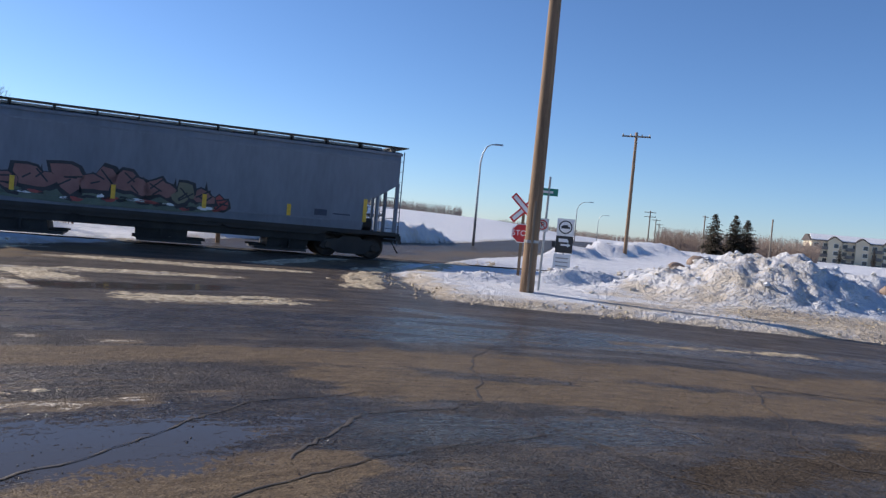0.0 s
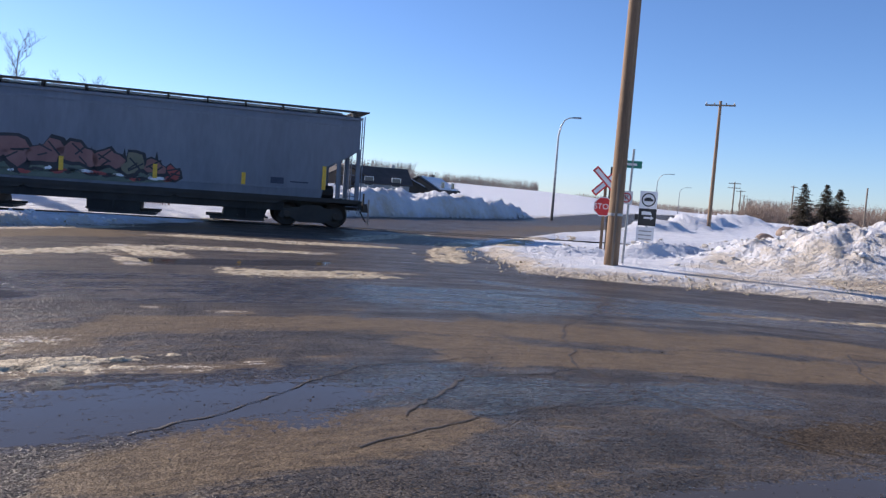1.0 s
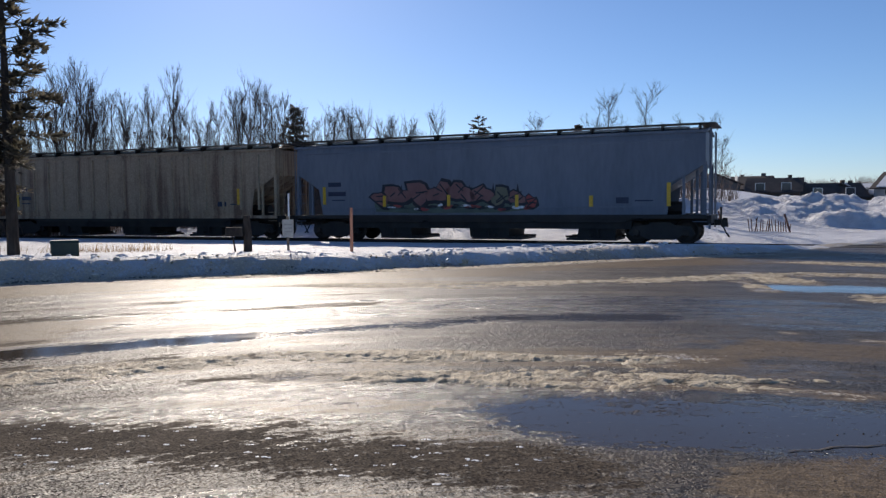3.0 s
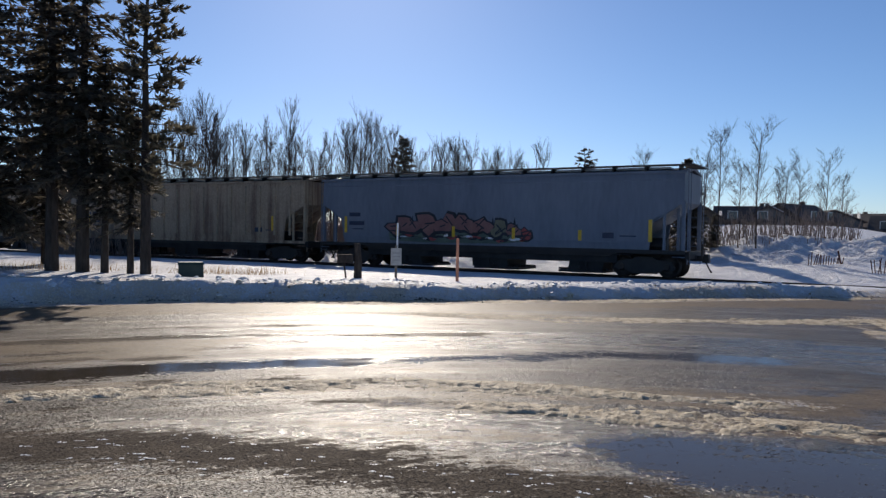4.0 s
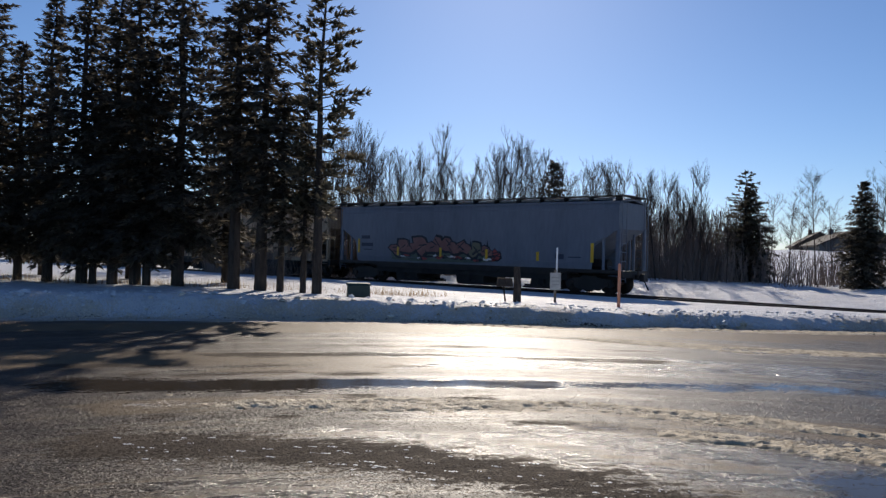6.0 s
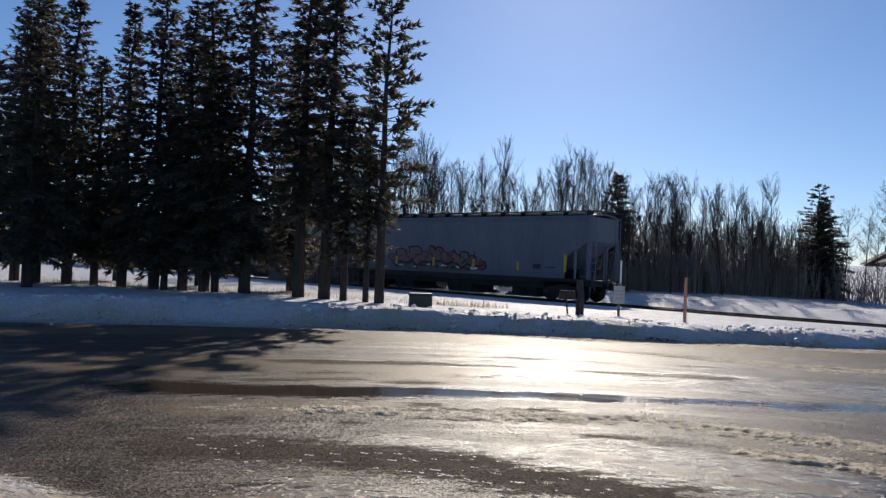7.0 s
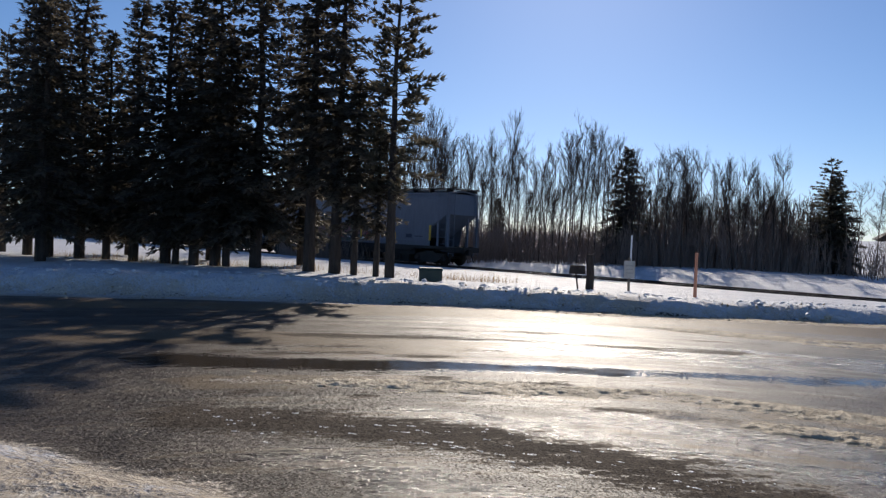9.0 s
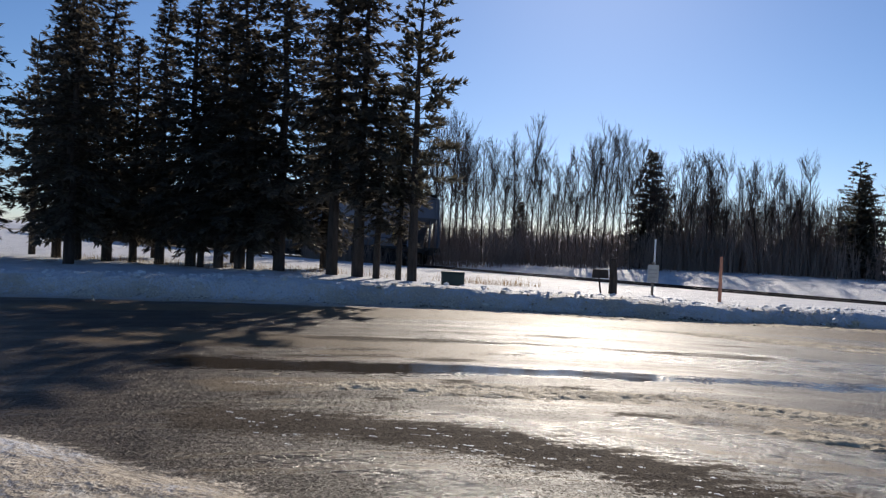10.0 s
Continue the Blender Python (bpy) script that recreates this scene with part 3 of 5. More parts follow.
SANDS = [([(-20.0, -6), (-19.3, -1.5), (-18.1, 3.6), (-15.7, 8.9), (-13.4, 15.8)], 0.75), ([(-4.5, 23.5), (-3.2, 30), (0, 40), (7, 60)], 2.6, 0.8), ([(-7.4, -1.4), (-6.3, 0.4), (-4.9, 1.7), (-3.5, 2.8)], 0.5, 0.5), ([(-6.4, 1.8), (-5.6, 2.7), (-4.9, 3.3)], 0.24, 0.5), ([(-13.6, -3.1), (-12.6, 0), (-11.2, 1.8)], 1.3), ([(-18, -5), (-16.6, 4), (-14, 11), (-11.6, 18), (-10.5, 24)], 1.5),
         ([(-4.4, 7.8), (-2.3, 8.7), (0.3, 9.7), (1.7, 9.8), (6, 10.2), (14, 11)], 0.8), ([(-0.9, 7.9), (1.4, 8.1), (4.1, 8.6), (9, 9.2)], 0.75), ([(-2.2, 3.7), (-1.8, 4.3), (-0.9, 5.0)], 0.6), ([(4.3, 7.1), (8, 8)], 0.5), ([(-9.0, -1.6), (-8.6, 1.0), (-7.6, 3.1), (-6.4, 4.7), (-4.4, 6.5)], 0.7)]
DRIES = [([(-7.6, -1.8), (-6.3, 0.35), (-4.9, 1.7), (-3.4, 2.85)], 0.8), ([(2.2, 5.6), (4, 6.6), (8, 7.6)], 0.5)]
# thin broken streaks that the tyres have dried
STREAKS = [([(-12.2, -2.5), (-11.4, 1.5), (-10.2, 4.8), (-8.6, 7.6)], 0.17), ([(-13.4, -1.5), (-12.3, 3), (-10.6, 6.6)], 0.2), ([(-8.5, -1.4), (-7.8, 1.1), (-6.6, 3.2)], 0.14), ([(-11.2, -1.5), (-10.7, 1.2), (-9.4, 4.6)], 0.13), ([(-14.6, -1), (-13.3, 4), (-11.6, 8)], 0.2), ([(-9.3, 0.2), (-8.6, 2.2), (-7.2, 4.4)], 0.12)]
SLUSHES = [([(-5.4, 22.5), (-5.0, 26), (-4.0, 31)], 0.6), ([(-0.6, 23.5), (0.2, 30), (2.6, 38)], 0.5), ([(-9.1, -1.4), (-8.5, 1.0), (-7.6, 3.3), (-6.5, 4.6), (-4.4, 6.5)], 0.36), ([(-6.8, 2.8), (-5.5, 4.2), (-4.3, 5.35), (-2.6, 6.5)], 0.36), ([(-2.4, 6.8), (-1.7, 7.1)], 0.15), ([(-14.3, 7.0), (-11.5, 9.7), (-9.7, 12.8), (-7.9, 16.5), (-4.6, 18)], 0.5),
           ([(-5.9, 12.7), (-4.4, 13.2), (-2.3, 14.6)], 0.6), ([(-6.7, 14.2), (-9.0, 15.9)], 0.6), ([(-8.0, 14.0), (-6.9, 12.8)], 0.4), ([(-10, 19.5), (-6, 20.5), (-3, 21.5)], 0.5), ([(3.0, 12.6), (7.0, 13.0)], 0.2), ([(-1.6, 17.6), (-2.2, 21), (-2.2, 26)], 0.6), ([(-4.6, 8.6), (-3.4, 9.0)], 0.14), ([(-17.5, 5.5), (-15.6, 10), (-13.4, 16.5), (-11.6, 22)], 0.45)]
make_ground()


# ---------------------------------------------------------------- track
def make_track():
    t = thing("railway_track", "single railway track with rusty rails crossing the road, half buried in snow", "railway track", kind="structure")
    for side in (-0.7175, 0.7175):
        s = Shape()
        prof = [(-0.065, -0.14), (0.065, -0.14), (0.02, -0.11), (0.02, -0.03), (0.036, -0.02), (0.036, 0.02), (-0.036, 0.02), (-0.036, -0.03), (-0.02, -0.03), (-0.02, -0.11)]
        v, f = [], []
        ns = np.arange(-120, 80.1, 2.0)
        for q in ns:
            x, y, a = on_track(q)
            for px, pz in prof:
                d = side + px
                v.append((x - math.sin(a) * d, y + math.cos(a) * d, pz - 0.1))
        m = len(prof)
        for i in range(len(ns) - 1):
            for k in range(m):
                f.append((i * m + k, i * m + (k + 1) % m, (i + 1) * m + (k + 1) % m, (i + 1) * m + k))
        part("rail", s.add(v, f), MAT_RAIL, t, "rusty steel rail")
    tie = Shape().box(-0.12, 0.12, -1.3, 1.3, -0.24, -0.085, taper=0.01).mesh("tie", MAT_TIE)
    for k in range(150):
        x, y, a = on_track(-64 + k * 0.62)
        if -14.5 < x < 1.5:
            continue
        part("tie", tie, None, t, at=pose(x, y, random.uniform(0.0, 0.03) - 0.1, 0, 0, math.degrees(a)))
    plank = Shape().box(-1.5, 1.5, -0.12, 0.12, -0.12, 0.006, taper=0.008).mesh("crossing_plank", MAT_TIE)
    for k in range(4):
        for off in (-1.05, -0.42, -0.14, 0.14, 0.42, 1.05):
            x, y, a = on_track(-11.5 + k * 3.05)
            part("crossing_plank", plank, None, t, at=pose(x - math.sin(a) * off, y + math.cos(a) * off, -0.1, 0, 0, math.degrees(a)))


make_track()

# ---------------------------------------------------------------- hopper cars
HALF = 9.7


def side_x(z):
    """How far the sloping end sheet lies from the middle, at a height."""
    return 9.35 if z > 3.1 else 9.35 - (3.12 - z) * 1.75 if z > 2.42 else 8.12 - (2.42 - z) * 0.15


def make_truck(car, cx, wheel_mesh):
    for y in (-0.98, 0.98):
        s = Shape()
        s.prism([(-1.3, 0.40), (-1.15, 0.68), (-0.5, 0.76), (-0.36, 0.86), (0.36, 0.86), (0.5, 0.76), (1.15, 0.68), (1.3, 0.40), (1.15, 0.30), (0.9, 0.38), (0.5, 0.16), (-0.5, 0.16), (-0.9, 0.38), (-1.15, 0.30)], "y", y - 0.09, y + 0.09)
        for k in (-0.16, 0, 0.16):
            s.tube([(k, y, 0.26), (k, y, 0.60)], [0.075, 0.075], 8)
        f = part("side_frame", s, MAT_BLACK, car, at=pose(cx, 0, 0))
        for x in (-0.96, 0.96):
            part("axle_box", Shape().tube([(x, y - 0.16, 0.46), (x, y + 0.14, 0.46)], [0.13, 0.15], 10), MAT_WHEEL, f)
    part("bolster", Shape().box(-0.22, 0.22, -1.0, 1.0, 0.45, 0.80, taper=0.03), MAT_BLACK, car, at=pose(cx, 0, 0))
    wheels = []
    for x in (-0.96, 0.96):
        w = part("wheelset", Shape().tube([(0, -0.75, 0), (0, 0.75, 0)], [0.08, 0.08], 10), MAT_WHEEL, car, at=pose(cx + x, 0, 0.495))
        for y, turn in ((-0.745, 0), (0.745, 180)):
            part("wheel", wheel_mesh, None, w, at=pose(0, y, 0, 0, 0, turn))
        wheels.append((w, cx + x))
    return wheels


def make_hopper(name, label, paint, ribbed, graffiti):
    car = thing(name, label, "rail car", group="hopper cars of the train")
    hw = 1.45
    # body: side walls with a slight bulge, roof, sloping ends
    zs = [1.15, 1.5, 2.42, 3.12, 4.12, 4.36]
    for sy in (-1, 1):
        s = Shape()
        wid = [hw - 0.05, hw, hw + 0.01, hw + 0.01, hw, hw - 0.06]
        cols = 25
        v, f = [], []
        for lay in (0.0, -0.05):
            for z, w in zip(zs, wid):
                for c in range(cols):
                    u = -1 + 2 * c / (cols - 1)
                    v.append((u * side_x(z), sy * (w + lay), z))
        nz = len(zs)
        for lay in (0, 1):
            o = lay * nz * cols
            for i in range(nz - 1):
                for c in range(cols - 1):
                    f.append((o + i * cols + c, o + i * cols + c + 1, o + (i + 1) * cols + c + 1, o + (i + 1) * cols + c))
        n0 = nz * cols
        for c in range(cols - 1):
            f.append((c, c + 1, n0 + c + 1, n0 + c))
            k = (nz - 1) * cols
            f.append((k + c, k + c + 1, n0 + k + c + 1, n0 + k + c))
        for i in range(nz - 1):
            for c in (0, cols - 1):
                f.append((i * cols + c, (i + 1) * cols + c, n0 + (i + 1) * cols + c, n0 + i * cols + c))
        wall = part("side_wall", s.add(v, f), paint, car)
        if ribbed:
            rib = Shape().prism([(-0.06, 0), (-0.035, 0.09), (0.035, 0.09), (0.06, 0)], "z", 1.45, 4.15).mesh("rib", paint)
            for k in range(17):
                x = -8.4 + k * 1.05
                part("rib", rib, None, wall, at=pose(x, sy * hw, 0, 0, 0, 0 if sy > 0 else 180))
        else:
            for z in (4.05, 1.48):
                part("seam", Shape().box(-9.2 if z > 3 else -6.6, 9.2 if z > 3 else 6.6, -0.012, 0.012, z - 0.03, z + 0.03), paint, wall, at=pose(0, sy * (hw + 0.006), 0))
        part("side_sill", Shape().box(-9.4, 9.4, sy * 1.40 - 0.05, sy * 1.40 + 0.05, 1.02, 1.17), MAT_BLACK if not ribbed else paint, car)
        part("top_chord", Shape().box(-9.42, 9.42, sy * 1.42 - 0.06, sy * 1.42 + 0.06, 4.32, 4.42), paint, car)
    for sx in (-1, 1):
        s = Shape()
        prof = [(9.35, 4.38), (9.35, 3.12), (9.35 - 1.97 * 1.55, 1.15), (9.35 - 1.97 * 1.55 - 0.05, 1.15), (9.28, 3.14), (9.28, 4.38)]
        s.prism([(sx * a, b) for a, b in prof], "y", -hw + 0.06, hw - 0.06)
        part("end_sheet", s, paint, car)
    # roof with hatches and the running board
    arc = [(-1.40, 4.40), (-1.0, 4.50), (-0.5, 4.56), (0, 4.58), (0.5, 4.56), (1.0, 4.50), (1.40, 4.40), (1.36, 4.36), (0, 4.52), (-1.36, 4.36)]
    roof = part("roof", Shape().prism(arc, "x", -9.4, 9.4), paint, car)
    part("roof_snow", Shape().box(-8.7, 8.7, -0.95, 0.95, 4.53, 4.61, taper=0.05), MAT_SNOW, roof, "thin old snow on the roof")
    for k in range(3):
        part("hatch_cover", Shape().box(-2.6, 2.6, -0.36, 0.36, 4.55, 4.68, taper=0.06), paint, roof, at=pose(-5.9 + k * 5.9, 0, 0))
    for sy in (-1, 1):
        b = part("running_board", Shape().box(-HALF, HALF, sy * 1.02 - 0.30, sy * 1.02 + 0.30, 4.66, 4.70), MAT_BLACK, car, "dark steel grating running board")
        for k in range(14):
            x = -9.1 + k * 1.4
            part("bracket", Shape().box(x - 0.03, x + 0.03, sy * 1.02 - 0.28, sy * 1.02 + 0.32, 4.42, 4.66), MAT_BLACK, b)
    for sx in (-1, 1):
        part("end_walkway", Shape().box(min(sx * 9.1, sx * HALF), max(sx * 9.1, sx * HALF), -0.72, 0.72, 4.66, 4.70), MAT_BLACK, car)
    # centre sill, hoppers
    part("centre_sill", Shape().box(-9.6, 9.6, -0.32, 0.32, 0.72, 1.10, taper=0.02), MAT_BLACK, car)
    # bays: sloping sheets that come down to narrow outlets, each with a sliding gate to one side
    for x0, x1, g0, g1 in ((-5.0, -3.6, -5.05, -2.94), (-0.44, 1.17, -0.5, 1.83), (4.46, 5.8, 3.79, 5.85)):
        top, low = [(x0 - 1.3, -1.38), (x1 + 1.3, -1.38), (x1 + 1.3, 1.38), (x0 - 1.3, 1.38)], [(x0 - 0.12, -1.08), (x1 + 0.12, -1.08), (x1 + 0.12, 1.08), (x0 - 0.12, 1.08)]
        v = [(p, q, 1.18) for p, q in top] + [(p, q, 0.62) for p, q in low] + [(p * 0.98, q * 0.94, 0.2) for p, q in low]
        f = [(0, 1, 2, 3), (8, 11, 10, 9)]
        for o in (0, 4):
            f += [(o + k, o + 4 + k, o + 4 + (k + 1) % 4, o + (k + 1) % 4) for k in range(4)]
        hop = part("hopper", Shape().add(v, f), MAT_UNDER, car)
        part("outlet_gate", Shape().box(g0, g1, -1.0, 1.0, 0.10, 0.2, taper=0.01), MAT_BLACK, hop)
        for y in (-0.55, 0.55):
            part("gate_rail", Shape().box(g0 - 0.15, g1 + 0.15, y - 0.04, y + 0.04, 0.2, 0.28), MAT_BLACK, hop)
        part("gate_shaft", Shape().tube([((g0 + g1) / 2, -1.28, 0.3), ((g0 + g1) / 2, 1.28, 0.3)], [0.035, 0.035], 6), MAT_BLACK, hop)
        part("stiffener", Shape().box((x0 + x1) / 2 - 0.03, (x0 + x1) / 2 + 0.03, -1.2, -1.05, 0.25, 1.1), MAT_UNDER, hop)
    part("underbody", Shape().box(-6.5, 6.5, -1.2, 1.2, 0.58, 1.13, taper=-0.06), MAT_UNDER, car)
    for sy in (-1, 1):
        part("side_skirt", Shape().prism([(-6.5, 0.98), (-6.2, 0.86), (-2.75, 0.86), (-2.6, 0.98), (-2.4, 0.86), (2.35, 0.86), (2.5, 0.98), (2.65, 0.86), (6.2, 0.86), (6.5, 0.98), (6.5, 1.04), (-6.5, 1.04)], "y", sy * 1.33 - 0.03, sy * 1.33 + 0.03), MAT_BLACK, car)
    part("brake_pipe", Shape().tube([(-7.0, -1.3, 0.95), (-2.0, -1.31, 0.93), (3.0, -1.31, 0.93), (7.2, -1.3, 0.96)], [0.025] * 4, 6), MAT_BLACK, car)
    # ends: platform, ladder, hand rails, coupler
    for sx in (-1, 1):
        part("end_platform", Shape().box(min(sx * 7.0, sx * 9.55), max(sx * 7.0, sx * 9.55), -1.42, 1.42, 1.0, 1.12), MAT_BLACK, car)
        part("end_sill", Shape().box(min(sx * 9.42, sx * 9.58), max(sx * 9.42, sx * 9.58), -1.42, 1.42, 0.82, 1.14), MAT_BLACK, car)
        for sy in (-1, 1):
            post = part("corner_post", Shape().box(sx * 9.33 - 0.07, sx * 9.33 + 0.07, sy * 1.38 - 0.06, sy * 1.38 + 0.06, 1.1, 3.2), paint, car)
            part("end_post", Shape().box(sx * 9.0 - 0.05, sx * 9.0 + 0.05, sy * 0.9 - 0.05, sy * 0.9 + 0.05, 1.1, 2.95), paint, car)
            part("side_post", Shape().box(sx * 8.55 - 0.05, sx * 8.55 + 0.05, sy * 1.36 - 0.05, sy * 1.36 + 0.05, 1.1, 2.66), paint, car)
            lad = part("ladder", Shape().tube([(sx * 9.5, sy * 0.95, 0.6), (sx * 9.5, sy * 0.95, 4.5)], [0.022] * 2, 6).tube([(sx * 9.5, sy * 1.4, 0.6), (sx * 9.5, sy * 1.4, 4.5)], [0.022] * 2, 6), paint, car)
            for k in range(9):
                z = 0.75 + 0.42 * k
                part("rung", Shape().tube([(sx * 9.5, sy * 0.95, z), (sx * 9.5, sy * 1.4, z)], [0.014] * 2, 5), paint, lad)
            for k in range(5):
                z = 0.9 + 0.42 * k
                part("grab_iron", Shape().tube([(sx * 8.9, sy * 1.46, z), (sx * 9.42, sy * 1.46, z)], [0.016] * 2, 5), paint, post)
        cp = part("coupler", Shape().box(min(sx * 9.3, sx * 9.95), max(sx * 9.3, sx * 9.95), -0.10, 0.10, 0.72, 0.95).box(min(sx * 9.85, sx * 10.1), max(sx * 9.85, sx * 10.1), -0.2, 0.2, 0.66, 1.02, taper=0.04), MAT_WHEEL, car)
        part("brake_hose", Shape().tube([(sx * 9.75, 0.3, 0.78), (sx * 9.9, 0.32, 0.62), (sx * 10.0, 0.3, 0.42), (sx * 10.12, 0.25, 0.25)], [0.035, 0.03, 0.03, 0.04], 7), MAT_BLACK, cp)
    part("brake_lever", Shape().tube([(9.85, -0.35, 0.8), (9.85, -0.35, 1.45)], [0.04, 0.04], 6), MAT_WHEEL, car)
    part("air_reservoir", Shape().tube([(7.2, -0.6, 1.4), (8.5, -0.6, 1.4)], [0.28, 0.28], 14), MAT_BLACK, car)
    # markings on both sides
    wm = wheel_shape(0.49, 0.14).mesh("wheel", MAT_WHEEL, True)
    wheels = make_truck(car, -7.45, wm) + make_truck(car, 7.65, wm)
    y = -(hw + 0.016)
    stripes = ((-7.82, 1.67, 2.5), (-4.59, 1.55, 2.05), (-1.38, 1.55, 2.05), (1.77, 1.5, 2.02), (4.94, 1.5, 1.95), (8.0, 1.5, 2.42))
    for x, z0, z1 in stripes if graffiti else ((7.2, 1.7, 2.5), (-7.6, 1.7, 2.5)):
        part("reflector", Shape().box(x - 0.075, x + 0.075, y - 0.022, y + 0.02, z0, z1), MAT_YELLOW, car, "yellow reflective stripe")
    part("data_plate", Shape().box(5.95, 6.45, y - 0.004, y + 0.02, 1.62, 1.86), MAT_STENCIL, car, "dark stencilled data panel")
    for k, (x0, x1, z) in enumerate(((-7.6, -6.9, 2.5), (-7.6, -6.65, 2.06), (-7.4, -6.7, 1.84), (6.7, 7.4, 1.7))):
        part("stencil_bar", Shape().box(x0, x1, y - 0.004, y + 0.02, z, z + (0.2 if k < 2 else 0.05)), MAT_STENCIL, car, "dark blue stencilled marking")
    if graffiti:
        make_graffiti(car, y)
    return car, wheels


def blob(cx, cz, rx, rz, y0, y1, seed, n=13, rough=0.5):
    r = random.Random(seed)
    ph = [r.uniform(0, 6.28) for _ in range(4)]
    poly = []
    for k in range(n):
        a = 6.28319 * k / n
        q = 1 + rough * (0.5 * math.sin(2 * a + ph[0]) + 0.35 * math.sin(3 * a + ph[1]) + 0.25 * math.sin(5 * a + ph[2]))
        poly.append((cx + rx * q * math.cos(a), cz + rz * q * math.sin(a)))
    return Shape().prism(poly, "y", y0, y1)


def make_graffiti(car, y):
    """Sprayed lettering, kept to its shapes and colours."""
    g = part("graffiti", Shape().prism([(-5.9, 1.42), (-4, 1.34), (0.4, 1.36), (2.0, 1.5), (2.1, 1.8), (0.5, 2.05), (-3, 2.12), (-5.4, 2.1), (-6.0, 1.8)], "y", y - 0.002, y + 0.02), MAT_GREEN_SPRAY, car, "sprayed graffiti lettering in salmon, green and black")
    g.location.x, g.scale = 0.64, Vector((0.96, 1.0, 0.94))
    r = random.Random(11)
    letters = [(-5.65, 2.02, 0.42, 0.34), (-4.75, 2.22, 0.66, 0.46), (-3.65, 2.32, 0.62, 0.48), (-2.6, 2.30, 0.62, 0.46), (-1.55, 2.30, 0.66, 0.46), (-0.5, 2.2, 0.5, 0.42), (0.4, 2.1, 0.46, 0.38), (1.15, 2.02, 0.34, 0.34), (1.85, 1.86, 0.26, 0.24)]
    for k, (x, z, rx, rz) in enumerate(letters):
        part("letter_outline", blob(x + 0.03, z - 0.04, rx * 1.2, rz * 1.28, y - 0.006, y + 0.02, 40 + k), MAT_DARK_SPRAY, g)
        part("letter_fill", blob(x, z, rx * 0.95, rz * 0.95, y - 0.010, y + 0.02, 40 + k), MAT_RED_SPRAY if k == 8 else MAT_LIME_SPRAY if k == 6 else MAT_PINK, g)
        for q in range(3):
            a = r.uniform(-0.9, 0.9)
            cx, cz = x + r.uniform(-0.4, 0.4) * rx, z + r.uniform(-0.5, 0.5) * rz
            l = r.uniform(0.15, 0.4)
            m = pose(cx, 0, cz, 0, math.degrees(a), 0)
            part("letter_line", Shape().box(-l, l, y - 0.013, y + 0.02, -0.03, 0.03, m), MAT_DARK_SPRAY, g)
    for k in range(30):
        x = -5.7 + 0.26 * k + r.uniform(-.15, .15)
        part("spray_accent", blob(x, r.uniform(1.48, 1.72), r.uniform(0.1, 0.32), r.uniform(0.04, 0.10), y - 0.012, y + 0.02, 90 + k), (MAT_DARK_SPRAY, MAT_GREEN_SPRAY, MAT_SIGN_WHITE, MAT_DARK_SPRAY, MAT_RED_SPRAY)[k % 5], g)
    for k in range(6):
        x = -4.6 + 1.15 * k
        part("spray_spike", Shape().prism([(x, 2.3), (x + 0.07, 2.62 + r.uniform(0, 0.15)), (x + 0.13, 2.3)], "y", y - 0.004, y + 0.02), MAT_DARK_SPRAY, g)


CARS = [make_hopper("hopper_car", "grey covered hopper car with sprayed graffiti, last of the train", MAT_GREY, False, True),
        make_hopper("hopper_car", "rust-streaked beige covered hopper car with ribbed sides", MAT_BEIGE, True, False),
        make_hopper("hopper_car", "rust-streaked beige covered hopper car in shade behind trees", MAT_BEIGE, True, False)]


def train_end(t):
    """Metres along the track at which the last car's roof ends."""
    return -2.3 - 4.98 * t - 0.0215 * t * t


# ---------------------------------------------------------------- poles and signs
def text_mesh(txt, size, material, name):
    cu = bpy.data.curves.new(name, "FONT")
    cu.body, cu.size, cu.align_x, cu.align_y, cu.extrude = txt, size, "CENTER", "CENTER", 0.003
    ob = bpy.data.objects.new(name, cu)
    scene.collection.objects.link(ob)
    bpy.context.view_layer.update()
    me = bpy.data.meshes.new_from_object(ob.evaluated_get(bpy.context.evaluated_depsgraph_get()))
    bpy.data.objects.remove(ob)
    me.materials.clear()
    me.materials.append(material)
    return me


def polar(az, d, cy=0.0):
    return -d * math.sin(radians(az)), cy + d * math.cos(radians(az))


def utility_pole(x, y, top, r0, r1, label, material, arms=0, lean=(0, 0), turn=0.0, base=None):
    z = height_at(x, y) if base is None else base
    p = thing("utility_pole", label, "pole", pose(x, y, z - 0.3, 0, 0, turn))
    h = top - z + 0.3
    n = 12
    pts = [(lean[0] * k / n, lean[1] * k / n, h * k / n) for k in range(n + 1)]
    part("shaft", Shape().tube(pts, [r0 + (r1 - r0) * k / n for k in range(n + 1)], 14), material, p, smooth=True)
    for k in range(arms):
        zz = h - 0.35 - 0.9 * k
        part("crossarm", Shape().box(lean[0] - 1.15, lean[0] + 1.15, lean[1] - 0.16, lean[1] - 0.05, zz - 0.06, zz + 0.06), MAT_POLE_GREY, p)
        for xx in (-1.05, -0.45, 0.45, 1.05):
            part("insulator", Shape().tube([(lean[0] + xx, lean[1] - 0.1, zz + 0.05), (lean[0] + xx, lean[1] - 0.1, zz + 0.14), (lean[0] + xx, lean[1] - 0.1, zz + 0.2)], [0.05, 0.06, 0.035], 7), MAT_SIGN_BACK, p)
    return p


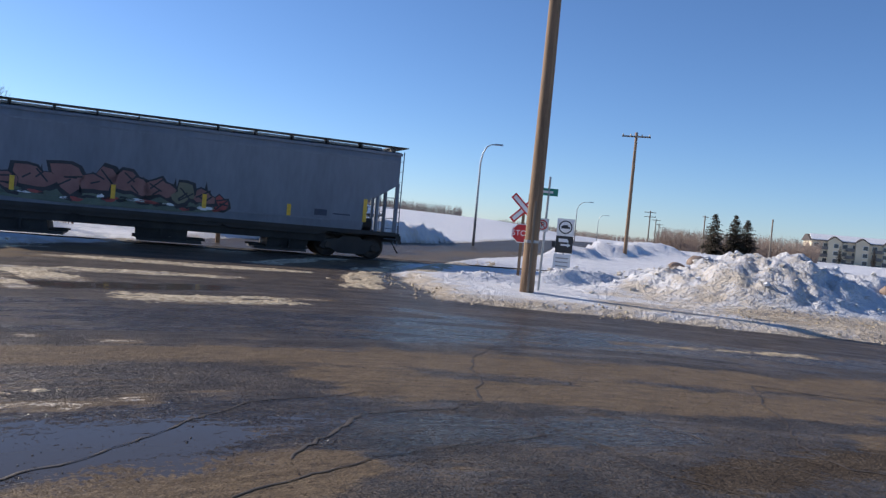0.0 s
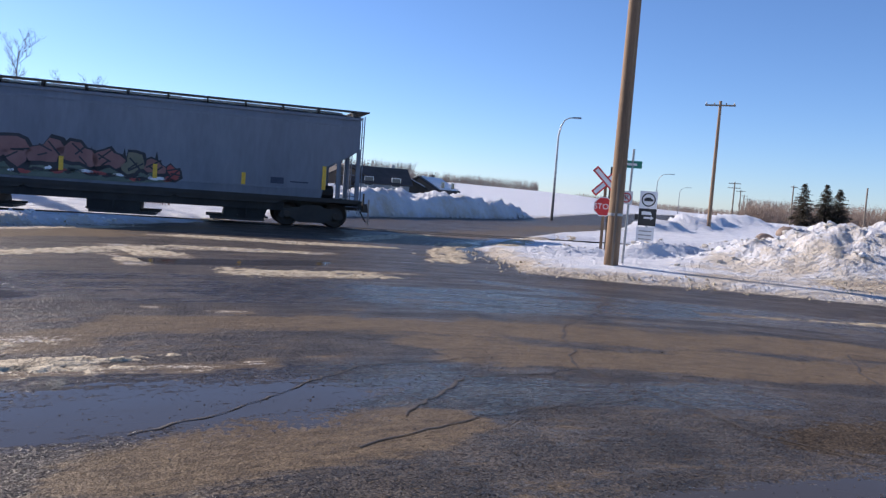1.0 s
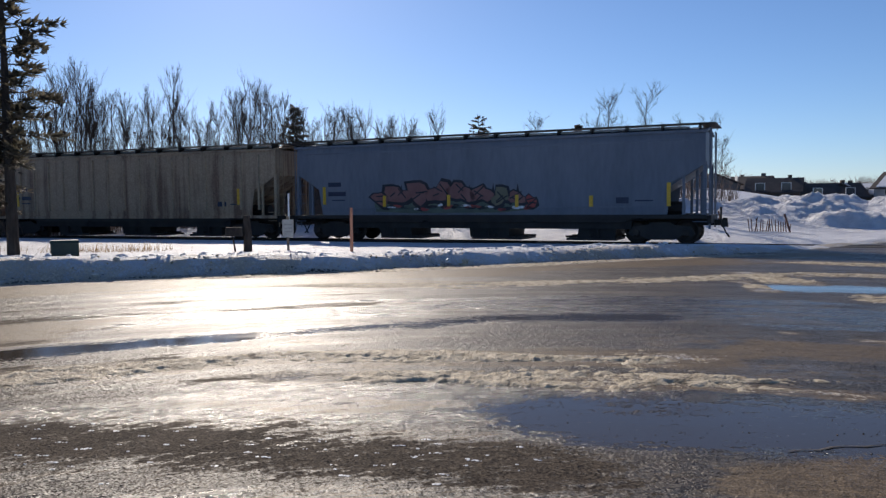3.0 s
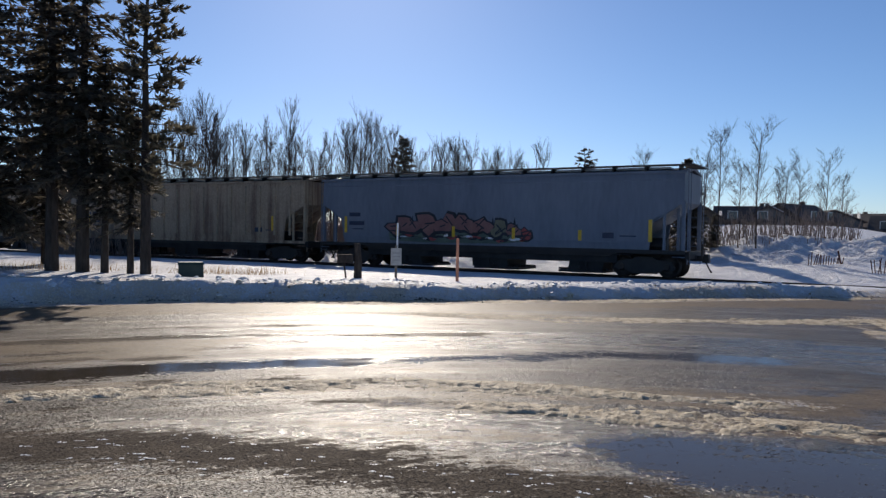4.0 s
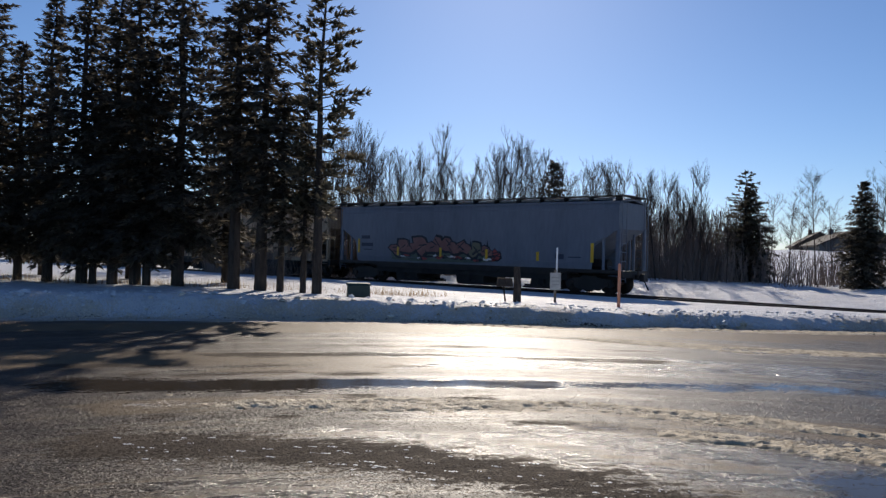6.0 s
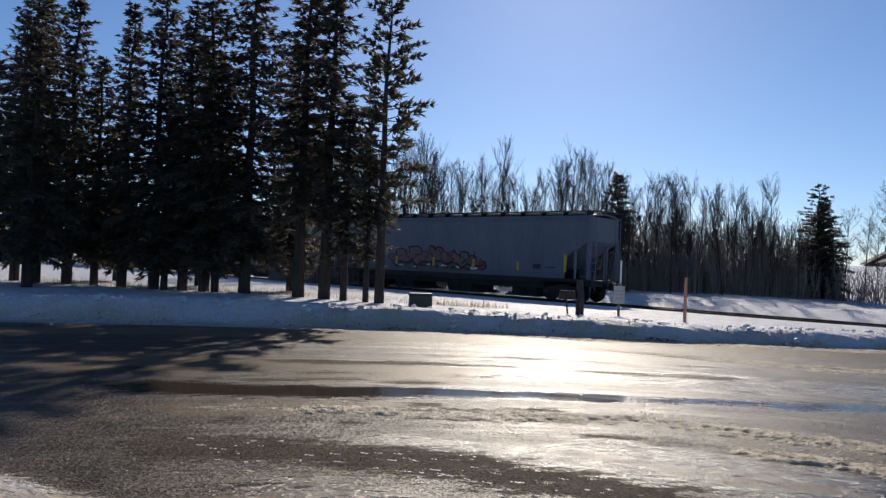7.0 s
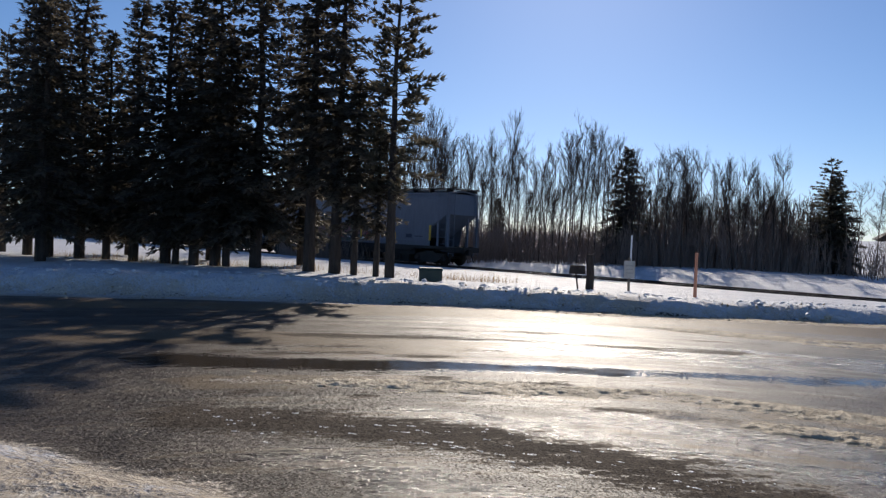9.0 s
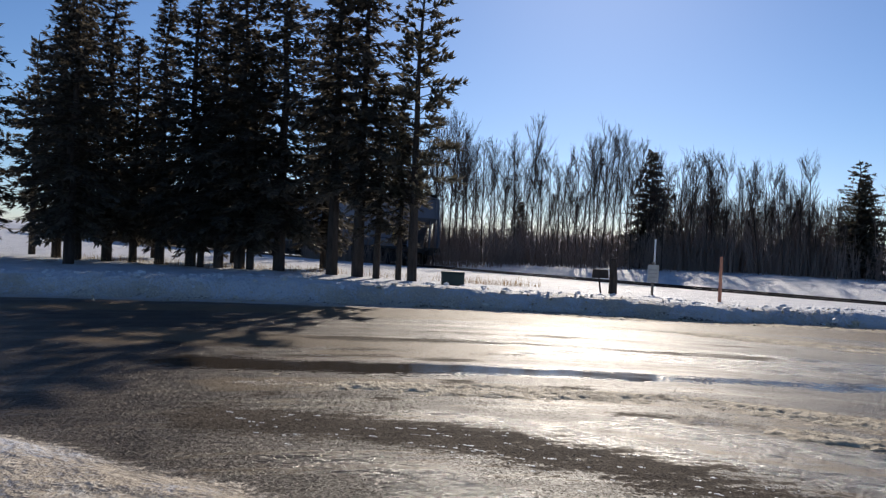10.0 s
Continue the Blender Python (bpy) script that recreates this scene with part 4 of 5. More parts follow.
x0, y0 = polar(-6.6, 19.6)
near_pole = utility_pole(x0, y0, 11.5, 0.185, 0.135, "tall weathered brown wooden utility pole at the snowy corner", MAT_POLE, 0, (0.05, 0))
part("ground_wire_guard", Shape().box(-0.03, 0.03, -0.21, -0.17, 0.2, 2.6), MAT_POLE_GREY, near_pole)
part("band", Shape().tube([(0, 0, 1.55), (0, 0, 1.62)], [0.19, 0.19], 14), MAT_STEEL, near_pole)
x0, y0 = polar(-13.4, 65)
utility_pole(x0, y0, 10.5, 0.16, 0.11, "wooden utility pole with a crossarm standing in roadside snow", MAT_POLE, 1, turn=-14)
for az, d, top in ((-14.9, 165, 8.1), (-15.35, 215, 8.0), (-15.6, 265, 8.0), (-15.85, 330, 8.3), (-16.0, 420, 9)):
    x0, y0 = polar(az, d)
    utility_pole(x0, y0, top, 0.16, 0.12, "distant wooden utility pole with a crossarm along the road", MAT_POLE_GREY, 1 if d > 170 else 2, turn=-14)
for az, d, top in ((-18.65, 180, 8.6), (-23.05, 150, 7.7)):
    x0, y0 = polar(az, d)
    utility_pole(x0, y0, top, 0.16, 0.13, "bare wooden utility pole near the brown brush", MAT_POLE_GREY, 1 if az > -20 else 0, turn=40)


def street_lamp(az, d, top, reach, turn):
    x, y = polar(az, d)
    z = height_at(x, y)
    p = thing("street_lamp", "grey steel street lamp with a curved arm in snow", "street lamp", pose(x, y, z - 0.2, 0, 0, turn), group="street lamps along the road")
    h = top - z + 0.2
    pts = [(0, 0, 0), (0, 0, h * 0.5), (0, 0, h - 1.6), (0.12 * reach, 0, h - 0.8), (0.35 * reach, 0, h - 0.25), (0.65 * reach, 0, h - 0.04), (reach, 0, h)]
    part("mast", Shape().tube(pts, [0.12, 0.10, 0.075, 0.065, 0.055, 0.05, 0.045], 8), MAT_STEEL, p, smooth=True)
    part("lamp_head", Shape().box(reach - 0.1, reach + 0.6, -0.12, 0.12, h - 0.06, h + 0.07, taper=0.03), MAT_STEEL, p)


street_lamp(-2.33, 66, 8.75, 1.2, -4)
street_lamp(-9.7, 150, 8.2, 2.4, -10)
street_lamp(-11.3, 230, 8.2, 2.4, -10)


def facing(x, y, extra=0.0):
    """Turn that makes a plate with its face on -y look at the place where the camera stands."""
    return math.degrees(math.atan2(-x, y)) + extra


def octagon(r):
    return [(r * math.cos(radians(22.5 + 45 * k)), r * math.sin(radians(22.5 + 45 * k))) for k in range(8)]


def crossing_sign():
    x, y = polar(-5.98, 26)
    z = height_at(x, y) - 0.2
    s = thing("crossing_sign", "railway crossing sign with red-edged white crossbuck above a red stop sign", "sign", pose(x, y, z, 0, 0, facing(x, y)))
    part("post", Shape().box(-0.065, 0.065, 0.0, 0.13, -0.3, 3.0), MAT_TIE, s, "dark square timber post", at=pose(0.12, 0, 0))
    part("post", Shape().box(-0.05, 0.05, 0.02, 0.12, -0.3, 2.4), MAT_POLE, s, at=pose(-0.06, 0, 0))
    for a in (45, -45):
        m = pose(-0.02, -0.03 - (0.012 if a > 0 else 0), 2.5, 0, a, 0)
        bd = part("crossbuck_board", Shape().box(-0.6, 0.6, -0.01, 0.01, -0.115, 0.115), MAT_SIGN_RED, s, at=m)
        part("crossbuck_face", Shape().box(-0.54, 0.54, -0.016, -0.01, -0.062, 0.062), MAT_SIGN_WHITE, bd)
    st = part("stop_plate", Shape().prism(octagon(0.345), "y", -0.05, -0.03), MAT_SIGN_WHITE, s, at=pose(-0.08, 0, 1.66))
    part("stop_face", Shape().prism(octagon(0.315), "y", -0.056, -0.05), MAT_SIGN_RED, st)
    part("stop_lettering", text_mesh("STOP", 0.26, MAT_SIGN_WHITE, "stop_lettering"), None, st, "white lettering", at=pose(0, -0.06, 0, 90, 0, 0))


def street_name_post():
    x, y = polar(-7.42, 20.4)
    z = height_at(x, y)
    s = thing("street_sign_post", "thin steel post with green name blade and no parking sign", "sign", pose(x, y, z, 0, 0, facing(x, y)))
    part("post", Shape().tube([(0, 0, -0.3), (0.05, 0, 3.0)], [0.03, 0.03], 8), MAT_STEEL, s)
    bl = part("name_blade", Shape().box(-0.33, 0.33, -0.01, 0.01, -0.095, 0.095), MAT_SIGN_GREEN, s, "green street name blade", at=pose(-0.04, -0.03, 2.6, 0, 0, 12))
    part("name_bar", Shape().box(-0.2, 0.2, -0.014, -0.01, -0.03, 0.03), MAT_SIGN_WHITE, bl, "white bar in place of writing")
    np_ = part("parking_plate", Shape().box(-0.16, 0.16, -0.045, -0.03, -0.17, 0.17), MAT_SIGN_WHITE, s, at=pose(-0.04, 0, 1.73))
    ring = Shape()
    v, f = [], []
    for k in range(24):
        a = 6.28319 * k / 24
        v += [(0.13 * math.cos(a), -0.05, 0.13 * math.sin(a)), (0.10 * math.cos(a), -0.05, 0.10 * math.sin(a))]
        f.append((2 * k, 2 * k + 1, (2 * k + 3) % 48, (2 * k + 2) % 48))
    part("ring", ring.add(v, f), MAT_SIGN_RED, np_)
    part("letter_p", text_mesh("P", 0.19, MAT_SIGN_BLACK, "letter_p"), None, np_, at=pose(0, -0.049, 0, 90, 0, 0))
    part("slash", Shape().box(-0.11, 0.11, -0.056, -0.052, -0.012, 0.012, pose(0, 0, 0, 0, 45, 0)), MAT_SIGN_RED, np_)


def truck_sign():
    x, y = polar(-9.0, 27.5)
    z = height_at(x, y)
    s = thing("truck_route_sign", "black and white truck route sign above a small white notice plate", "sign", pose(x, y, z - 0.34, 0, 0, facing(x, y)))
    part("post", Shape().box(-0.035, 0.035, 0.0, 0.05, -0.3, 2.35), MAT_STEEL, s)
    up = part("upper_plate", Shape().box(-0.3, 0.3, -0.02, 0.0, -0.3, 0.3), MAT_SIGN_WHITE, s, at=pose(0, 0, 2.12))
    disc = [(0.24 * math.cos(6.28319 * k / 24), 0.24 * math.sin(6.28319 * k / 24)) for k in range(24)]
    part("disc", Shape().prism(disc, "y", -0.026, -0.02), MAT_SIGN_BLACK, up)
    part("disc_face", Shape().prism([(a * 0.82, b * 0.82) for a, b in disc], "y", -0.031, -0.026), MAT_SIGN_WHITE, up)
    part("truck_symbol", Shape().prism([(-0.15, -0.05), (-0.15, 0.02), (-0.09, 0.07), (0.06, 0.08), (0.09, 0.03), (0.16, 0.02), (0.16, -0.05)], "y", -0.035, -0.031), MAT_SIGN_BLACK, up)
    lo = part("middle_plate", Shape().box(-0.3, 0.3, -0.02, 0.0, -0.3, 0.3), MAT_SIGN_BLACK, s, at=pose(0, 0, 1.51))
    part("arrow", Shape().box(-0.12, 0.14, -0.026, -0.02, -0.05, 0.01).prism([(0.12, -0.1), (0.22, -0.02), (0.12, 0.06)], "y", -0.026, -0.02), MAT_SIGN_WHITE, lo)
    part("truck_symbol", Shape().prism([(-0.2, 0.08), (-0.2, 0.2), (0.1, 0.2), (0.16, 0.08)], "y", -0.026, -0.02), MAT_SIGN_WHITE, lo)
    side = part("side_plate", Shape().box(-0.42, -0.31, -0.02, 0.0, -0.1, 0.1), MAT_SIGN_BLACK, s, at=pose(0, 0, 1.5))
    nt = part("notice_plate", Shape().box(-0.3, 0.3, -0.02, 0.0, -0.42, 0.42), MAT_SIGN_WHITE, s, at=pose(-0.03, 0, 0.74))
    for k in range(5):
        part("notice_bar", Shape().box(-0.22, 0.22, -0.026, -0.02, 0.28 - 0.14 * k - 0.02, 0.28 - 0.14 * k + 0.02), MAT_SIGN_BACK, nt, "grey bar in place of writing")


crossing_sign()
street_name_post()
truck_sign()


def back_sign():
    """Crossing sign beyond the track, seen from behind."""
    x, y = polar(16.2, 35.5)
    z = height_at(x, y)
    s = thing("wooden_sign_post", "brown timber post with a sign seen from behind, beyond the track", "sign", pose(x, y, z, 0, 0, facing(x, y, 10)))
    part("post", Shape().box(-0.09, 0.09, -0.07, 0.07, -0.3, 3.0), MAT_POLE, s)
    part("sign_back", Shape().box(-0.55, 0.55, 0.08, 0.10, -0.10, 0.10), MAT_TIE, s, at=pose(0, 0, 2.75, 0, 4, 0))
    part("sign_back", Shape().prism(octagon(0.3), "y", 0.08, 0.1), MAT_TIE, s, at=pose(0, 0, 1.9))
    x, y = polar(11.5, 36)
    d = thing("delineator", "small grey roadside marker stake in snow", "marker", pose(x, y, height_at(x, y)))
    part("stake", Shape().box(-0.04, 0.04, -0.02, 0.02, -0.2, 1.15), MAT_SIGN_BACK, d)


back_sign()


def verge_things():
    """Small posts and boxes on the strip between the road and the track."""
    x, y = -20.4, 12.9
    z = height_at(x, y)
    p = thing("marker_post", "slim orange marker post in the snow verge", "marker post", pose(x, y, z))
    part("stake", Shape().box(-0.05, 0.05, -0.03, 0.03, -0.3, 1.38, taper=0.006), MAT_ORANGE, p)
    x, y = -22.6, 11.9
    z = height_at(x, y)
    m = thing("notice_post", "grey post with a white notice plate and a thin white rod", "sign", pose(x, y, z, 0, 0, facing(x, y)))
    part("post", Shape().box(-0.04, 0.04, 0.0, 0.07, -0.3, 1.1), MAT_POLE_GREY, m)
    pl = part("plate", Shape().box(-0.18, 0.18, -0.03, 0.0, 0.42, 1.0, taper=0.0), MAT_SIGN_OLD, m)
    for k in range(3):
        part("notice_bar", Shape().box(-0.12, 0.12, -0.036, -0.03, 0.82 - 0.12 * k, 0.86 - 0.12 * k), MAT_SIGN_BACK, pl)
    part("rod", Shape().tube([(0.03, 0.05, 0.8), (0.04, 0.05, 1.85)], [0.03, 0.03], 6), MAT_SIGN_WHITE, m)
    x, y = -22.9, 10.6
    z = height_at(x, y)
    b = thing("mailbox_stump", "dark weathered timber post with a rusty brown box beside it", "mailbox", pose(x, y, z, 0, 0, facing(x, y)))
    part("post", Shape().tube([(0, 0, -0.3), (0.02, 0, 0.5), (-0.02, 0, 1.15)], [0.14, 0.13, 0.11], 8), MAT_BARK, b)
    part("box", Shape().box(-0.68, -0.14, -0.18, 0.18, 0.5, 0.78, taper=0.03), MAT_BARK, b)
    part("brace", Shape().tube([(-0.35, 0, -0.2), (-0.45, 0, 0.5)], [0.03, 0.03], 5), MAT_BARK, b)
    x, y = -24.9, 5.7
    z = height_at(x, y)
    g = thing("utility_box", "dark green utility cabinet half sunk in snow", "utility box", pose(x, y, z, 0, 0, facing(x, y)))
    part("cabinet", Shape().box(-0.38, 0.38, -0.3, 0.3, -0.2, 0.38, taper=0.01), MAT_BOX_GREEN, g)
    part("lid", Shape().box(-0.40, 0.40, -0.32, 0.32, 0.38, 0.46, taper=0.03), MAT_BOX_GREEN, g)


verge_things()


def lath_fence(az, d, n, turn, lean):
    x, y = polar(az, d)
    f = thing("snow_fence", "fallen red-brown lath snow fence leaning in the snow", "fence", pose(x, y, height_at(x, y), lean, 0, turn))
    lath = Shape().box(-0.02, 0.02, -0.006, 0.006, -0.15, 0.75).mesh("lath", MAT_LATH)
    for k in range(n):
        part("lath", lath, None, f, at=pose(0.11 * k, random.uniform(-0.03, 0.03), random.uniform(-.1, .05) - 0.02 * k, 0, random.uniform(-8, 8), 0))
    for z in (0.15, 0.5):
        part("wire", Shape().tube([(0, 0, z), (0.11 * n, 0, z - 0.02 * n)], [0.008, 0.008], 4), MAT_STEEL, f)
    part("stake", Shape().box(-0.04, 0.04, -0.04, 0.04, -0.3, 1.2), MAT_LATH, f, at=pose(0.11 * n, 0, -0.3, 0, -15, 0))


lath_fence(28.2, 37.5, 16, 25, -25)
lath_fence(32.0, 41, 14, 20, -30)


# ---------------------------------------------------------------- trees
def spruce_meshes(seed, h, radius, clear, density=1.0, pine=False, spray_k=1.0, thin=0.06):
    """Trunk and crown of a conifer: whorls of drooping boughs with needle sprays."""
    r = random.Random(seed)
    trunk = Shape()
    lean = [(r.uniform(-0.12, 0.12) * k / 8, r.uniform(-0.12, 0.12) * k / 8, h * k / 8) for k in range(9)]
    lean[0] = (0, 0, -0.4)
    rad0 = 0.0135 * h + 0.03
    trunk.tube(lean, [rad0 * (1 - 0.93 * k / 8) for k in range(9)], 9)
    V, F = [], []

    def spray(p, d, up, l, w):
        side = d.cross(up).normalized() * w
        tip = p + d * l
        m = p + d * (l * 0.45) + up * r.uniform(-0.02, 0.03)
        o = len(V)
        V.extend([p, m + side, tip, m - side])
        F.extend([(o, o + 1, o + 2), (o, o + 2, o + 3)])

    z = clear
    while z < h - 0.15:
        u = (z - clear) / (h - clear)
        reach = radius * (1 - u) ** (0.75 if not pine else 0.6) * (0.55 + 0.45 * min(1, u * 6)) + 0.10
        nb = r.randint(4, 6) if not pine else r.randint(3, 5)
        a0 = r.uniform(0, 6.28)
        for b in range(nb):
            a = a0 + 6.283 * b / nb + r.uniform(-0.35, 0.35)
            l = reach * r.uniform(0.5, 1.15)
            if r.random() < thin:
                l *= 0.35
            droop = (-0.35 + 0.75 * u) if not pine else (0.05 + 0.5 * u)
            d = Vector((math.cos(a), math.sin(a), droop + r.uniform(-0.15, 0.15))).normalized()
            base = Vector((0, 0, z + r.uniform(-0.1, 0.1)))
            trunk.tube([base, base + d * (l * 0.5) - Vector((0, 0, 0.02)), base + d * l], [0.018 + 0.006 * l, 0.014, 0.005], 3, False)
            steps = max(3, int(l / 0.16 * density))
            for sidx in range(steps):
                q = (sidx + r.random()) / steps
                if pine and q < 0.28:
                    continue
                if q < 0.12:
                    continue
                p = base + d * (l * q) + Vector((0, 0, -0.10 * l * q * q))
                n = 9 if not pine else 13
                for _ in range(n):
                    t = (d * r.uniform(0.2, 1.0) + Vector((-d.y, d.x, 0)) * r.uniform(-1.1, 1.1) + Vector((0, 0, r.uniform(-0.65, 0.25) if not pine else r.uniform(-0.4, 0.7)))).normalized()
                    spray(p, t, Vector((r.uniform(-.6, .6), r.uniform(-.6, .6), 1)).normalized(), spray_k * r.uniform(0.16, 0.46) * (1.0 - 0.4 * u), spray_k * r.uniform(0.03, 0.068))
        z += r.uniform(0.17, 0.30) if not pine else r.uniform(0.26, 0.46)
    crown = bpy.data.meshes.new("crown")
    crown.from_pydata([tuple(v) for v in V], [], F)
    crown.materials.append(MAT_NEEDLE_PINE if pine else MAT_NEEDLE)
    return trunk.mesh("trunk", MAT_BARK), crown


def plant(name, label, category, meshes, x, y, scale=1.0, turn=0.0, z=None, group="", wide=1.0):
    t = thing(name, label, category, pose(x, y, height_at(x, y) if z is None else z, 0, 0, turn), group)
    for nm, me in zip(("trunk", "crown"), meshes):
        o = part(nm, me, None, t)
        o.scale = (scale * wide, scale * wide, scale)
    return t


SPRUCE = [spruce_meshes(100 + k, 12.0, 2.45, 1.5, 0.95) for k in range(5)]
SPRUCE_OPEN = [spruce_meshes(160 + k, 12.0, 2.3, 3.0, 0.9, False, 1.0, 0.34) for k in range(2)]
SPRUCE_SLIM = [spruce_meshes(140 + k, 12.0, 1.5, 1.2, 1.0) for k in range(2)]
CONE = [spruce_meshes(220 + k, 12.0, 3.7, 0.5, 0.7, False, 1.7) for k in range(3)]
PINE = [spruce_meshes(180 + k, 12.0, 2.15, 3.0, 1.0, True, 1.1) for k in range(2)]
ROW = [  # x, y, height, kind
    (-26.4, 4.65, 11.6, "p0"), (-27.0, 4.3, 6.5, "o1"), (-27.5, 3.6, 7.5, "o0"), (-28.0, 3.0, 12.8, "o0"), (-29.0, 2.2, 12.9, "o1"), (-31.2, 0.4, 13.6, "s2"), (-31.4, -0.7, 9.0, "s4"), (-31.8, -1.1, 12.6, "s3"),
    (-32.4, -1.9, 11.6, "l0"), (-32.8, -2.6, 8.0, "s1"), (-33.3, -3.0, 12.6, "s4"), (-34.6, -4.3, 11.8, "l1"), (-35.2, -5.4, 9.6, "s0"), (-36.4, -6.6, 12.6, "s2"), (-37.0, -7.9, 12.4, "s3"), (-38.6, -9.0, 12.0, "s1"),
    (-41, -10.5, 10.5, "p1"), (-34.5, 2.6, 11.0, "s3"), (-37.5, -1.2, 11.5, "s1"), (-40.5, -5.0, 8.0, "s4"), (-46, -15, 9.0, "s0"), (-50, -18, 8.0, "s2"), (-33, -7.5, 12.0, "s4"), (-36, -12, 12, "s0")]
for k, (x, y, h, kind) in enumerate(ROW):
    ms = {"s": SPRUCE, "o": SPRUCE_OPEN, "l": SPRUCE_SLIM, "p": PINE}[kind[0]][int(kind[1])]
    plant("pine_tree" if kind[0] == "p" else "spruce_tree", "open pine with bare lower trunk at the row end" if kind[0] == "p" else "tall dark spruce with bare lower trunk in the roadside row", "tree", ms, x, y, h / 12.0, 47 * k, wide=1.0 if kind[0] == "p" else 1.14, group="" if kind[0] == "p" else "spruces in the roadside row")
# conifers beyond the track, and three far off by the brush
for az, d, top, kind in ((59.2, 56, 8.6, "s0"), (45.9, 54, 7.7, "p1"), (45.6, 54.6, 6.9, "s2"), (38.7, 46, 6.1, "s1"), (38.5, 46.6, 5.0, "p1"), (49.5, 60, 5.6, "s1"), (55.0, 60, 6.4, "s4"), (52.4, 61, 5.0, "s3"), (68.5, 62, 5.0, "s2"), (36.9, 48, 3.0, "s1")):
    x, y = polar(az, d, -1.6)
    z = height_at(x, y)
    plant("pine_tree" if kind[0] == "p" else "spruce_tree", "dark bushy conifer standing beyond the track", "tree", {"s": CONE, "p": PINE}[kind[0]][int(kind[1]) % (3 if kind[0] == "s" else 2)], x, y, (top - z) / 12.0, 31 * d, z, group="conifers beyond the track", wide=1.0 if kind[0] == "s" else 1.5)
for az, d, top, k in ((-19.35, 180, 9.2, 0), (-20.7, 182, 9.3, 1), (-21.5, 184, 8.5, 2)):
    x, y = polar(az, d)
    t = plant("spruce_tree", "distant dark pointed spruce, one of three beside brown brush", "tree", CONE[k], x, y, 1.0, 80 * k, group="three distant spruces")
    for c in t.children:
        c.scale = (0.85, 0.85, (top - height_at(x, y)) / 12.0)


def bare_meshes(seed, h, slim=0.32):
    """Trunk with limbs, and the twigs of a leafless poplar."""
    r = random.Random(seed)
    trunk, twig = Shape(), Shape()

    def grow(p, d, l, rad, depth):
        pts, n = [p], (5, 3, 2, 1)[depth]
        q = p
        for _ in range(n):
            d = (d + Vector((r.uniform(-.04, .04), r.uniform(-.04, .04), r.uniform(-0.01, 0.05)))).normalized()
            q = q + d * (l / n)
            pts.append(q)
        end = rad * (0.35 if depth == 0 else 0.4)
        (trunk if depth < 2 else twig).tube(pts, [rad + (end - rad) * k / n for k in range(n + 1)], 5 if depth == 0 else 3, False)
        if depth >= 3:
            return
        count = (24, 7, 5)[depth]
        for k in range(count):
            u = r.uniform(0.34 if depth == 0 else 0.2, 1.0)
            i = min(int(u * n), n - 1)
            b = pts[i].lerp(pts[i + 1], u * n - i)
            a = r.uniform(0, 6.28)
            out = Vector((math.cos(a), math.sin(a), 0))
            dd = (d * 1.0 + out * r.uniform(0.35, 0.9) * (slim / 0.32) + Vector((0, 0, 0.45))).normalized()
            grow(b, dd, l * (0.27 if depth == 0 else 0.48) * r.uniform(0.6, 1.15) * (1.15 - 0.5 * u if depth == 0 else 1), max(rad * (0.24 if depth == 0 else 0.5), 0.0065), depth + 1)
    grow(Vector((0, 0, -0.3)), Vector((r.uniform(-.06, .06), r.uniform(-.06, .06), 1)).normalized(), h * 0.95, 0.0062 * h + 0.01, 0)
    return trunk.mesh("trunk", MAT_TWIG), twig.mesh("crown", MAT_TWIG)


BARE = [bare_meshes(300 + k, 9.0, 0.22 + 0.05 * (k % 4)) for k in range(7)]
BARE_WIDE = [bare_meshes(340 + k, 9.0, 0.46 + 0.05 * k) for k in range(3)]
rb = random.Random(5)
# belt of poplars behind the track: azimuth, height of the tops in degrees
TOPS = [(76, 9.2), (72.8, 9.15), (70.5, 8.6), (68.4, 9.05), (66.5, 8.7), (65.2, 6.4), (63.4, 8.5), (61, 8.2), (59.5, 7.0), (57, 6.6), (55.3, 6.9), (53, 6.0), (51.5, 5.9), (50.2, 6.3), (48.4, 6.1), (47, 4.2), (45, 3.6)]
TA, TE = [q[0] for q in TOPS][::-1], [q[1] for q in TOPS][::-1]
k = 0
az = 45.5
while az < 84:
    d = 51 + 9 * rb.random() + max(0, az - 62) * 0.35
    el = float(np.interp(az, TA, TE)) * rb.uniform(0.62, 1.0)
    x, y = polar(az, d, -1.7)
    z = height_at(x, y)
    plant("poplar_tree", "bare leafless poplar in the belt behind the track", "tree", BARE[k % 7], x, y, (1.7 + d * math.tan(radians(el)) - z) / 9.0, rb.uniform(0, 360), z, group="bare poplars behind the track")
    k += 1
    az += rb.uniform(0.16, 0.55)
for az, el, d in ((36.6, 7.5, 48), (34.1, 7.6, 47), (37.6, 6.6, 52), (35.2, 5.0, 52), (32.4, 5.2, 50), (31.6, 5.5, 51), (33.0, 4.8, 52), (30.0, 5.6, 54), (38.0, 5.6, 55), (41.3, 6.0, 52), (40.4, 4.2, 54), (43, 4.6, 55), (29.0, 4.2, 56), (44.2, 4.4, 53), (42.2, 3.9, 57)):
    x, y = polar(az, d, -1.7)
    z = height_at(x, y)
    plant("poplar_tree", "thin bare young poplar standing in snow before houses", "tree", BARE_WIDE[k % 3], x, y, (1.7 + d * math.tan(radians(el)) - z) / 9.0, rb.uniform(0, 360), z, group="thin poplars before the houses")
    k += 1


